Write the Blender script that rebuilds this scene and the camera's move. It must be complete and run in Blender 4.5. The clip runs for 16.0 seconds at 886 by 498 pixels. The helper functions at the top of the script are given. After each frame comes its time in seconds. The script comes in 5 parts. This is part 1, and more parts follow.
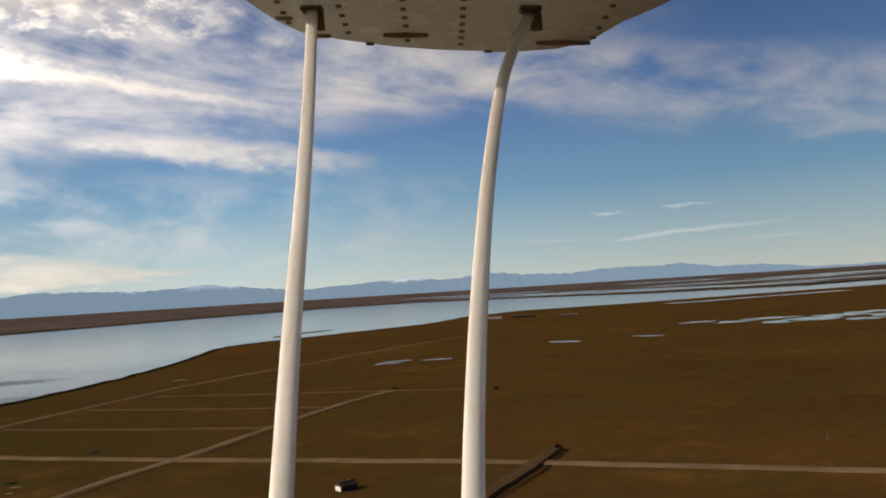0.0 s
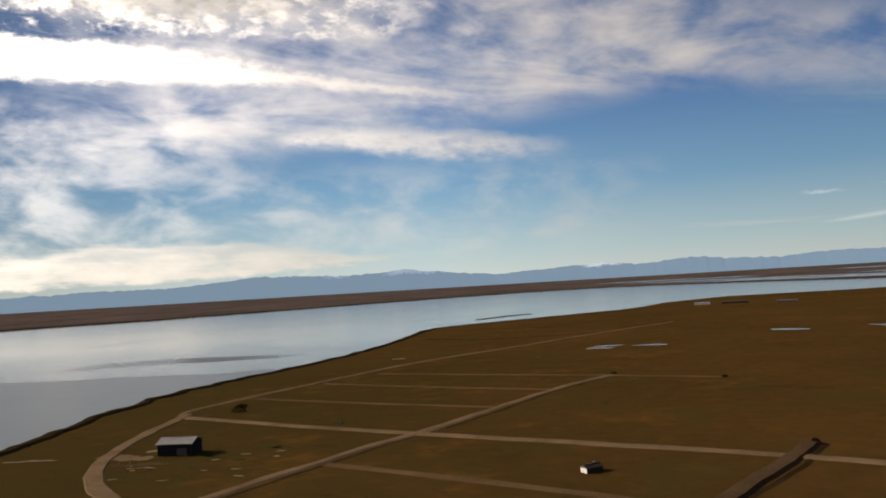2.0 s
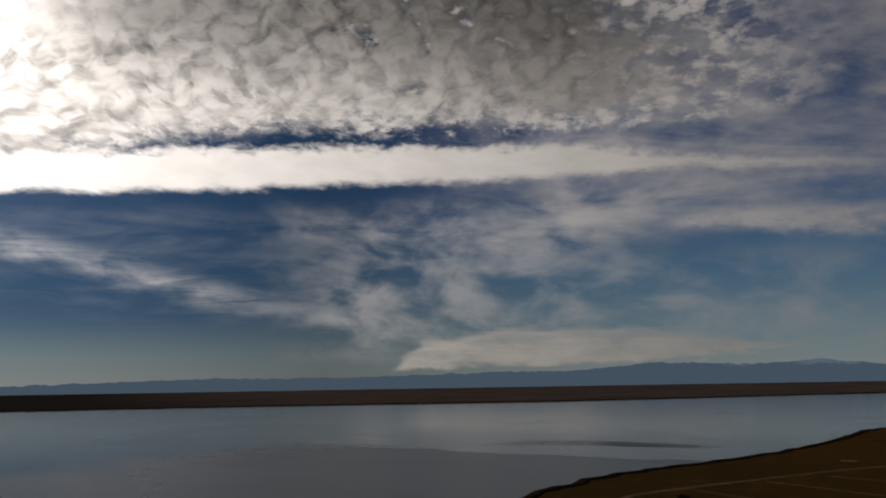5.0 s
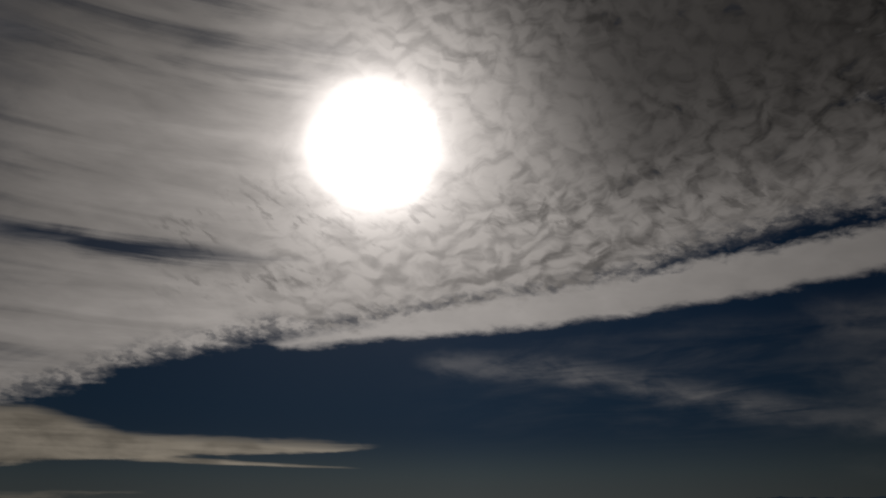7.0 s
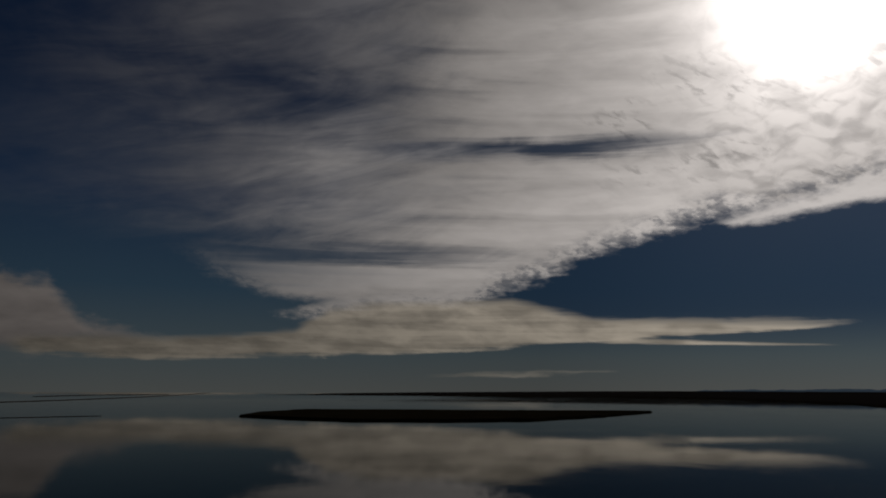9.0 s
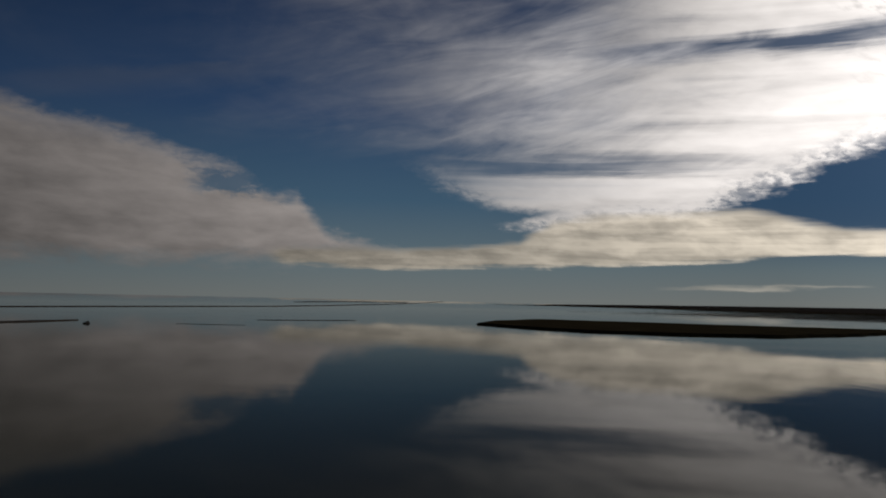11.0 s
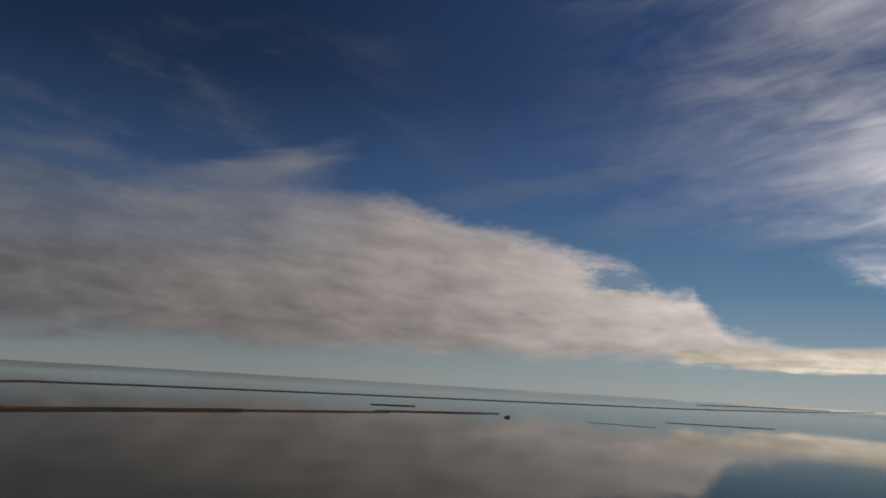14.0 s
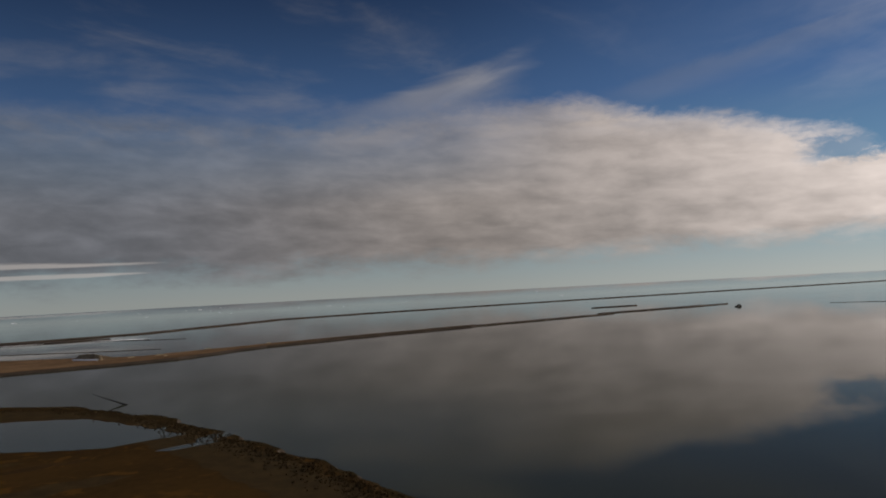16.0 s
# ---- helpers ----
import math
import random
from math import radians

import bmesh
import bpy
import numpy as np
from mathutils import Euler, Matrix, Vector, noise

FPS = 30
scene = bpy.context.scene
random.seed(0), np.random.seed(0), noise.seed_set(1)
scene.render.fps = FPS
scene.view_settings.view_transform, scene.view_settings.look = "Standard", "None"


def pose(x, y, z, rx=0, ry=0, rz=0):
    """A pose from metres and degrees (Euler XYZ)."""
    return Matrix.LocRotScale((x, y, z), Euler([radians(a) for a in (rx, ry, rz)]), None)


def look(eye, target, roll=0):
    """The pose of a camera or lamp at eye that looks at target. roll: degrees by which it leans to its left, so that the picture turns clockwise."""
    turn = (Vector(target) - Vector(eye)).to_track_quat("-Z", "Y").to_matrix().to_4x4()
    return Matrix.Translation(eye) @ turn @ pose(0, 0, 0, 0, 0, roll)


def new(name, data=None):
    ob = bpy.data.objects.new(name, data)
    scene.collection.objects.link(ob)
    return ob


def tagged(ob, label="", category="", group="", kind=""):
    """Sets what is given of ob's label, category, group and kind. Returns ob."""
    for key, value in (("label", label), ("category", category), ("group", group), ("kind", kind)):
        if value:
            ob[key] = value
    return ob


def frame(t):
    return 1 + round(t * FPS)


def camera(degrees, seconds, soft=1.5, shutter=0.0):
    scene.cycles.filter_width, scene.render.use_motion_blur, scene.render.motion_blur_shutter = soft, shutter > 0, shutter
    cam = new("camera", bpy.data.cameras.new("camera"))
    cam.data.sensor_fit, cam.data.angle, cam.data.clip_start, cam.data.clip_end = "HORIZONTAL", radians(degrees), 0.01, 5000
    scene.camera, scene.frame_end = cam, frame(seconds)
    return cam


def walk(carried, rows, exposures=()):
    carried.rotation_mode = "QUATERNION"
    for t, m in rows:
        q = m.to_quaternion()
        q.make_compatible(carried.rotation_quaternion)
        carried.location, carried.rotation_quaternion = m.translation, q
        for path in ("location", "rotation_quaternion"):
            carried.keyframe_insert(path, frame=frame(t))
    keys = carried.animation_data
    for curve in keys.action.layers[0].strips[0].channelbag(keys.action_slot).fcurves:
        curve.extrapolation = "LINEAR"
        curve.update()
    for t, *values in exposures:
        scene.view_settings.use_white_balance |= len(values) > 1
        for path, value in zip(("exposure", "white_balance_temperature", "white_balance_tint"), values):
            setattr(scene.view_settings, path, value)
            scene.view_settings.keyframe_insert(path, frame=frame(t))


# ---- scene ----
cam = camera(60.0, 16.0, soft=1.9)
PATH = [
    (0.00, pose(2.62, 0.02, 40.0, 93.16, 3.56, -3.59)),
    (0.50, pose(0.00, 0.00, 40.0, 92.95, 3.22, 0.00)),
    (1.00, pose(-2.82, -0.05, 40.0, 93.28, 2.62, 3.67)),
    (1.50, pose(-5.54, -0.11, 40.0, 93.30, 3.11, 7.08)),
    (2.00, pose(-8.19, -0.15, 40.0, 92.87, 3.39, 10.63)),
    (2.50, pose(-10.79, -0.26, 40.0, 92.48, 3.26, 14.14)),
    (3.00, pose(-13.37, -0.62, 40.0, 92.42, 2.48, 17.23)),
    (3.20, pose(-14.40, -0.88, 40.0, 92.60, 2.30, 18.50)),
    (4.25, pose(-19.68, -3.31, 40.0, 96.20, 1.60, 28.20)),
    (5.30, pose(-24.54, -6.74, 40.0, 101.85, 0.41, 43.78)),
    (5.50, pose(-25.34, -7.55, 40.0, 102.62, 0.14, 46.88)),
    (6.00, pose(-27.10, -9.79, 40.0, 105.55, 0.28, 56.90)),
    (6.50, pose(-28.44, -12.30, 40.0, 108.21, 0.56, 67.05)),
    (7.00, pose(-29.29, -15.02, 40.0, 108.97, 0.19, 78.02)),
    (7.50, pose(-29.63, -17.84, 40.0, 108.14, 1.11, 88.09)),
    (8.00, pose(-29.48, -20.69, 40.0, 106.33, 1.78, 98.19)),
    (8.50, pose(-28.85, -23.46, 40.0, 105.29, 1.28, 107.29)),
    (9.00, pose(-27.91, -26.15, 40.0, 100.40, -0.22, 111.07)),
    (9.50, pose(-26.78, -28.77, 40.0, 93.97, -1.77, 115.67)),
    (9.70, pose(-26.28, -29.79, 40.0, 93.10, -1.90, 118.40)),
    (10.75, pose(-23.19, -34.91, 40.0, 93.40, -1.50, 126.40)),
    (11.80, pose(-19.43, -39.57, 40.0, 95.00, -0.80, 132.50)),
    (12.00, pose(-18.65, -40.39, 40.0, 95.72, -0.78, 134.33)),
    (12.50, pose(-16.56, -42.33, 40.0, 98.03, -1.02, 140.06)),
    (13.00, pose(-14.28, -44.04, 40.0, 101.74, -2.28, 146.11)),
    (13.50, pose(-11.85, -45.52, 40.0, 101.84, -2.90, 151.21)),
    (14.00, pose(-9.29, -46.78, 40.0, 99.83, -3.41, 156.35)),
    (14.50, pose(-6.64, -47.82, 40.0, 96.96, -3.17, 160.81)),
    (15.00, pose(-3.92, -48.67, 40.0, 94.55, -1.68, 164.59)),
    (15.50, pose(-1.15, -49.33, 40.0, 93.05, 1.55, 168.47)),
    (16.00, pose(1.66, -49.82, 40.0, 93.03, 3.02, 171.83)),
]
EXPOSURES = [(0.0, 0.22, 7350, 13), (0.5, 0.36, 7350, 13), (2.3, 0.18, 7350, 13), (3.2, -0.12, 7350, 13), (5.3, -1.85, 6900, 13), (5.7, -2.2, 6900, 13), (6.5, -3.0, 6800, 13), (7.0, -3.85, 6800, 13), (7.5, -4.4, 6800, 13), (8.0, -4.4, 6800, 13), (8.6, -3.7, 6800, 13), (9.1, -3.1, 6700, 13), (9.7, -2.5, 6600, 12), (11.8, -1.3, 6600, 12), (13.0, -0.75, 6700, 13), (14.5, -0.38, 6800, 14), (15.3, -0.2, 6850, 14), (16.0, -0.1, 6900, 14)]
walk(cam, PATH, EXPOSURES)

# ---------------------------------------------------------------- sun and sky
SUN_AZ, SUN_EL = 83.6, 26.6          # degrees to the left of +y, and above the horizon


def towards(az, el):
    a, e = radians(az), radians(el)
    return Vector((-math.sin(a) * math.cos(e), math.cos(a) * math.cos(e), math.sin(e)))


sun = new("sun", bpy.data.lights.new("sun", "SUN"))
sun.data.energy, sun.data.angle, sun.data.color = 3.2, radians(0.6), (1.0, 0.9, 0.76)
sun.matrix_world = look(towards(SUN_AZ, SUN_EL) * 100, (0, 0, 0))


class Net:
    """Small helper that writes node sums as plain arithmetic."""

    def __init__(self, tree):
        self.tree = tree

    def node(self, kind, operation=None):
        n = self.tree.nodes.new(kind)
        if operation:
            n.operation = operation
        return n

    def plug(self, socket, value):
        if isinstance(value, Num):
            self.tree.links.new(value.out, socket)
        elif hasattr(value, "is_output"):
            self.tree.links.new(value, socket)
        elif isinstance(value, tuple) and socket.type == "VECTOR":
            socket.default_value = value[:3]
        else:
            socket.default_value = value

    def math(self, op, *values, clamp=False):
        n = self.node("ShaderNodeMath", op)
        n.use_clamp = clamp
        for socket, value in zip(n.inputs, values):
            self.plug(socket, value)
        return Num(self, n.outputs[0])

    def vec(self, x, y, z):
        n = self.node("ShaderNodeCombineXYZ")
        for socket, value in zip(n.inputs, (x, y, z)):
            self.plug(socket, value)
        return n.outputs[0]

    def noise(self, vector, scale, detail=4.0, rough=0.55, distortion=0.0):
        n = self.node("ShaderNodeTexNoise")
        self.plug(n.inputs["Vector"], vector)
        n.inputs["Scale"].default_value, n.inputs["Detail"].default_value = scale, detail
        n.inputs["Roughness"].default_value, n.inputs["Distortion"].default_value = rough, distortion
        return Num(self, n.outputs["Fac"])

    def cell(self, vector, scale, smoothness=0.6):
        n = self.node("ShaderNodeTexVoronoi")
        n.voronoi_dimensions, n.feature = "2D", "SMOOTH_F1"
        self.plug(n.inputs["Vector"], vector)
        n.inputs["Scale"].default_value, n.inputs["Smoothness"].default_value = scale, smoothness
        return Num(self, n.outputs["Distance"])

    def smooth(self, value, low, high):
        n = self.node("ShaderNodeMapRange")
        n.interpolation_type = "SMOOTHSTEP"
        for socket, v in zip(n.inputs, (value, low, high, 0.0, 1.0)):
            self.plug(socket, v)
        return Num(self, n.outputs[0])

    def mix(self, fac, a, b):
        n = self.node("ShaderNodeMix")
        n.data_type = "RGBA"
        self.plug(n.inputs[0], fac)
        self.plug(n.inputs[6], a)
        self.plug(n.inputs[7], b)
        return n.outputs[2]

    def times(self, colour, fac):
        grey = self.node("ShaderNodeCombineColor")
        for socket in grey.inputs:
            self.plug(socket, fac)
        return self.both("MULTIPLY", colour, grey.outputs[0])

    def plus(self, a, b):
        return self.both("ADD", a, b)

    def both(self, kind, a, b):
        n = self.node("ShaderNodeMix")
        n.data_type, n.blend_type = "RGBA", kind
        self.plug(n.inputs[0], 1.0)
        self.plug(n.inputs[6], a)
        self.plug(n.inputs[7], b)
        return n.outputs[2]

    def line(self, x, points, low, high):
        """A broken line through points (x, y) over x; y from low to high."""
        n = self.node("ShaderNodeValToRGB")
        x0, x1 = points[0][0], points[-1][0]
        self.plug(n.inputs[0], (x - x0) / (x1 - x0))
        ramp = n.color_ramp
        while len(ramp.elements) < len(points):
            ramp.elements.new(0.5)
        for e, (px, py) in zip(ramp.elements, points):
            e.position = (px - x0) / (x1 - x0)
            v = (py - low) / (high - low)
            e.color = (v, v, v, v)
        return Num(self, n.outputs["Alpha"]) * (high - low) + low


class Num:
    def __init__(self, net, out):
        self.net, self.out = net, out

    def __add__(self, o):
        return self.net.math("ADD", self, o)

    def __radd__(self, o):
        return self.net.math("ADD", o, self)

    def __sub__(self, o):
        return self.net.math("SUBTRACT", self, o)

    def __rsub__(self, o):
        return self.net.math("SUBTRACT", o, self)

    def __mul__(self, o):
        return self.net.math("MULTIPLY", self, o)

    def __rmul__(self, o):
        return self.net.math("MULTIPLY", o, self)

    def __truediv__(self, o):
        return self.net.math("DIVIDE", self, o)

    def __rtruediv__(self, o):
        return self.net.math("DIVIDE", o, self)

    def clip(self):
        return self.net.math("ADD", self, 0.0, clamp=True)

    def power(self, o):
        return self.net.math("POWER", self, o)


def build_sky():
    world = bpy.data.worlds.new("sky")
    scene.world = world
    world.use_nodes = True
    tree = world.node_tree
    tree.nodes.clear()
    k = Net(tree)
    coord = k.node("ShaderNodeTexCoord")
    unit = k.node("ShaderNodeVectorMath", operation="NORMALIZE")
    k.plug(unit.inputs[0], coord.outputs["Generated"])
    part3 = k.node("ShaderNodeSeparateXYZ")
    k.plug(part3.inputs[0], unit.outputs[0])
    x, y, z = (Num(k, o) for o in part3.outputs)
    zc = k.math("MAXIMUM", z, 0.004)
    sky = k.node("ShaderNodeTexSky")
    sky.sky_type, sky.sun_disc, sky.sun_elevation, sky.sun_rotation = "NISHITA", False, radians(SUN_EL), radians(360 - SUN_AZ)
    sky.altitude, sky.air_density, sky.dust_density, sky.ozone_density = 20.0, 1.0, 0.4, 3.0
    k.plug(sky.inputs[0], k.vec(x, y, zc))
    # angles in degrees, and the high cloud layer seen as a flat sheet
    az0 = k.math("ARCTAN2", x * -1.0, y) * 57.29578
    az = az0 + k.math("LESS_THAN", az0, -100.0) * 360.0
    el = k.math("ARCSINE", z) * 57.29578
    px, py = x / (zc + 0.08), y / (zc + 0.08)
    u, w = (px + py) * 0.7071, (px - py) * 0.7071
    sheet = k.vec(px, py, 0.0)
    big = k.noise(sheet, 1.1, 5, 0.6)
    rag = k.noise(sheet, 5.0, 8, 0.6, 0.6)
    # puffs of the rippled field, and the same a step towards the sun: the difference models the lit and the shaded flanks
    push = k.noise(k.vec(az, el, 0.0), 0.35, 2, 0.5)
    push_b = k.noise(k.vec(az, el, 7.0), 0.35, 2, 0.5)
    tox, toy = SUN_AZ - az, SUN_EL - el
    step = 0.36 / k.math("MAXIMUM", k.math("SQRT", tox * tox + toy * toy), 1.0)

    def puffs(aa, ee):
        pa, pe = aa * 0.50 - ee * 0.30 + (push - 0.5) * 1.9, ee * 0.80 + aa * 0.16 + (push_b - 0.5) * 1.9
        return 0.56 - k.cell(k.vec(pa, pe, 0.0), 0.95, 0.6) * 0.48 + k.noise(k.vec(pa * 0.9, pe * 1.1, 2.0), 1.1, 4, 0.52, 0.1) * 0.68

    cells = puffs(az, el)
    flank = (cells - puffs(az + tox * step, el + toy * step)) * 1.6
    fibre = k.noise(k.vec(u * 0.22, w, 3.0), 5.0, 9, 0.64, 0.6)
    wisp = k.noise(k.vec(u * 0.55, w * 1.0, 9.0), 2.0, 7, 0.57, 0.8)
    # lower down, noises that keep their size in degrees
    soft = k.noise(k.vec(az * 0.10, el * 0.26, 0.0), 1.0, 7, 0.58, 0.6)
    puff = k.noise(k.vec(az * 0.30 - el * 0.2, el * 0.75, 5.0), 1.0, 7, 0.56, 0.3)
    frag = k.noise(k.vec(az * 1.0, el * 2.0, 7.0), 1.0, 5, 0.6, 0.5)
    streak = k.noise(k.vec(az * 0.045 + el * 0.03, el * 0.55 - az * 0.02, 2.0), 1.0, 6, 0.52, 0.5)
    flat = k.noise(k.vec(az * 0.06, el * 1.3, 4.0), 1.0, 7, 0.6, 0.4)

    def window(v, a, b, c, d):
        """Rises from a to b, falls from c to d."""
        return k.smooth(v, a, b) * k.smooth(v, d, c)

    def band(e, low, up, soft_low, soft_up):
        lo, hi = k.line(az, low, 0.0, 40.0), k.line(az, up, 0.0, 40.0)
        return k.smooth(e - lo, 0.0, soft_low) * k.smooth(hi - e, 0.0, soft_up) * window(az, low[0][0], low[0][0] + 1.5, low[-1][0] - 1.5, low[-1][0])

    sd = towards(SUN_AZ, SUN_EL)
    ahead = k.math("MAXIMUM", x * sd[0] + y * sd[1] + z * sd[2], 0.0)

    # the smooth long slab, with a curly upper edge
    e1 = el + (puff - 0.5) * 1.0 + (frag - 0.5) * 0.5
    curl = k.noise(k.vec(az * 0.7, el * 1.2, 6.0), 1.0, 5, 0.6, 0.25)
    slab = band(e1 + (curl - 0.5) * 0.5 + (curl - 0.5) * 1.3 * k.smooth(el - k.line(az, [(3, 14.2), (20, 15.6), (45, 16.6), (76, 14.2), (92, 11.8)], 0.0, 40.0), -0.5, 0.8), [(3, 13.6), (12, 14.0), (20, 14.9), (30, 15.0), (47, 14.7), (61, 13.5), (75, 12.4), (82, 12.0), (90, 11.0), (92, 12)],
                [(3, 13.8), (12, 15.2), (20, 16.3), (29, 18.1), (45, 18.3), (57, 17.6), (76, 15.6), (90, 12.4), (92, 12)], 0.8, 0.9)
    # the rippled field above it, and the fibres beyond
    mass_low = [(-10, 24), (10, 21.2), (25, 19.7), (40, 19.6), (50, 19.3), (58, 18.0), (66, 16.0), (78, 14.4), (88, 12.6), (91, 12.6), (94, 11.8), (99.6, 10.2),
                (103, 8.8), (107.2, 7.2), (110, 5.6), (121, 5.0), (126, 7.2), (136, 13.5)]
    em = el + (rag - 0.5) * 2.0 + (puff - 0.5) * 1.2 + (frag - 0.5) * 1.4
    above = em - k.line(az, mass_low, 0.0, 40.0)
    fringe = k.smooth(above, 0.1, 1.8) * 0.55 + 0.45
    shreds = k.smooth(k.noise(k.vec(az * 0.9 - el * 0.4, el * 1.5, 3.0), 1.0, 5, 0.6, 0.2), 0.42, 0.60)
    mass = k.smooth(above, -0.9, 0.7) * (fringe + (1.0 - fringe) * shreds)
    cell_part = k.smooth(az + (soft - 0.5) * 20.0 + k.smooth(el, 19.0, 26.0) * 5.0, 101.0, 85.0)
    thick_c = 0.45 * k.smooth(big + rag * 0.4 - k.smooth(az, 34.0, 16.0) * 0.3, 0.36, 0.62) + 0.75 * k.smooth(
        cells * 0.9 + rag * 0.1 + big * 0.25 + ahead.power(14.0) * 0.2 + k.smooth(el, 25.0, 16.0) * 0.10, 0.52, 0.80)
    left_dark = k.smooth(az + (streak - 0.5) * 30.0, 103.0, 134.0) * k.smooth(el + (soft - 0.5) * 5.0, 8.5, 14.0)
    thick_s = k.smooth(streak * 0.75 + fibre * 0.2 + soft * 0.3 - left_dark * 0.36 - k.smooth(az, 110.0, 138.0) * 0.14 + k.smooth(el, 14.0, 6.0) * 0.14
                       + window(el, 9.0, 12.0, 26.0, 31.0) * k.smooth(az, 116.0, 98.0) * 0.24, 0.34, 0.70)
    fade = k.smooth(az + (streak - 0.5) * 30.0 + k.smooth(el, 9.0, 15.0) * 5.0, 140.0, 114.0) * k.smooth(az + (wisp - 0.5) * 30.0, 10.0, 32.0)
    slot = window(el + (flat - 0.5) * 1.6 + (rag - 0.5) * 0.8, 16.5, 17.4, 17.9, 18.8) * window(az + (flat - 0.5) * 16.0, 90.0, 101.0, 114.0, 132.0)
    slot2 = window(el + (flat - 0.5) * 1.6, 8.9, 9.5, 10.0, 10.9) * window(az + (flat - 0.5) * 16.0, 104.0, 116.0, 124.0, 134.0)
    mass = mass * fade * (thick_c.clip() * cell_part + thick_s * (1.0 - cell_part)) * (1.0 - slot * 0.95) * (1.0 - slot2 * 0.8)
    # the low yellowish bank
    e3 = el + (puff - 0.5) * 0.8 + (flat - 0.5) * 1.3
    yellow = band(e3, [(82, 4.6), (86, 4.0), (92, 3.6), (102, 3.3), (108, 2.7), (121, 2.3), (134, 1.9), (141, 2.4)],
                  [(82, 4.8), (88, 5.1), (100, 5.4), (106, 6.9), (115, 6.7), (119.5, 6.2), (122, 4.6), (127, 4.0), (134, 3.9), (141, 3.6)], 0.35, 0.8)
    prong = band(el + (flat - 0.5) * 0.5, [(83.5, 2.9), (92, 3.1), (100, 3.3)], [(83.5, 3.05), (92, 3.5), (100, 3.9)], 0.15, 0.2)
    under = band(e3, [(98, 1.2), (108, 0.8), (113, 0.8)], [(98, 1.6), (108, 1.4), (113, 1.0)], 0.3, 0.4)
    # the wide grey bank
    e2 = el + (soft - 0.5) * 2.8 + (puff - 0.5) * 2.0 + (frag - 0.5) * 0.9
    bank = band(e2, [(126, 2.6), (136, 1.7), (147, 1.2), (168, 1.0), (190, 0.9), (230, 0.9)],
                [(126, 3.4), (133, 4.2), (136.4, 5.2), (138.6, 8.2), (141, 8.3), (143, 10.0), (148, 11.0), (155, 12.3), (161, 14.0), (173, 13.6), (182, 13.2), (192, 14.0), (230, 14.0)], 2.2, 1.5)
    notch = window(az + (frag - 0.5) * 3.0, 140.6, 142.0, 144.6, 147.0) * window(el + (frag - 0.5) * 1.6, 6.9, 7.6, 8.4, 9.3)
    bank = bank * (1.0 - notch * 0.85)
    ragged_top = k.smooth(e2 - k.line(az, [(126, 3.0), (140, 6.5), (150, 8.5), (163, 10.2), (180, 9.0), (230, 9.0)], 0.0, 40.0), 0.0, 4.5)
    bank = bank * (1.0 - ragged_top * k.smooth(puff * 0.6 + soft * 0.5, 0.66, 0.42) * 0.75) * (1.0 - 0.4 * k.smooth(el, 6.0, 11.0) * k.smooth(az, 158.0, 174.0))
    # cirrus
    combed = k.noise(k.vec(az * 0.055, (el + az * 0.2) * 0.30, 8.0), 1.0, 5, 0.55, 0.9)
    comb_fine = k.noise(k.vec(az * 0.16, (el + az * 0.18) * 0.7, 1.0), 1.0, 5, 0.55, 0.9)
    upper = k.smooth(combed * 0.48 + comb_fine * 0.14 + wisp * 0.32 + soft * 0.28 + (140.0 - az) * 0.008, 0.44, 0.92) * (0.5 + 0.65 * k.smooth(az, 137.0, 117.0)) * window(az + (combed - 0.5) * 26.0, 106.0, 122.0, 134.0, 158.0) * k.smooth(el + (comb_fine - 0.5) * 3.0, 9.5, 13.5)
    plume_top = 17.2 - (az - 167.0) * 0.27 - el + (comb_fine - 0.5) * 1.2
    plume = window(plume_top, 0.0, 1.1, 1.3, 4.8) * window(az + (comb_fine - 0.5) * 5.0 + (soft - 0.5) * 4.0, 163.5, 170.0, 171.5, 182.0)
    veil_line = window(15.4 - (az - 152.0) * 0.17 - el + (comb_fine - 0.5) * 1.6, 0.0, 0.8, 0.9, 2.4) * window(az, 138.0, 146.0, 154.0, 162.0)
    faint = k.smooth(wisp * 0.6 + soft * 0.5, 0.52, 0.85) * k.smooth(az, 150.0, 175.0) * k.smooth(el, 10.0, 13.0) * k.smooth(el, 27.0, 20.0)
    inlet = band(e1, [(117, 6.6), (124, 5.2), (131, 4.4), (137, 7.0)], [(117, 6.7), (124, 7.2), (131, 8.8), (137, 7.2)], 0.6, 0.8)
    lowbank = band(e3 + (puff - 0.5) * 1.0, [(11, 2.3), (20, 1.7), (30, 1.2), (41.5, 1.2), (43.5, 1.3)], [(11, 2.5), (16, 3.1), (26, 4.5), (34, 4.6), (40.5, 3.9), (43, 1.9), (43.5, 1.4)], 0.5, 0.9)
    lowbank = lowbank * (0.62 + 0.38 * k.smooth(flat * 0.6 + puff * 0.5, 0.42, 0.62))
    lens = band(el + (puff - 0.5) * 1.3 + (curl - 0.5) * 0.7, [(0, 8.8), (10, 9.0), (20, 10.4), (24, 11.0)], [(0, 10.6), (8, 11.8), (16, 12.6), (21, 12.3), (24, 11.4)], 1.3, 0.9)
    lens = lens * k.smooth(az + (soft - 0.5) * 10.0, -3.0, 9.0) * (0.6 + 0.4 * k.smooth(puff * 0.6 + curl * 0.5, 0.42, 0.66))
    floc = k.noise(k.vec(az * 0.20 + el * 0.12, el * 0.40 - az * 0.08, 1.0), 1.0, 6, 0.54, 0.3)
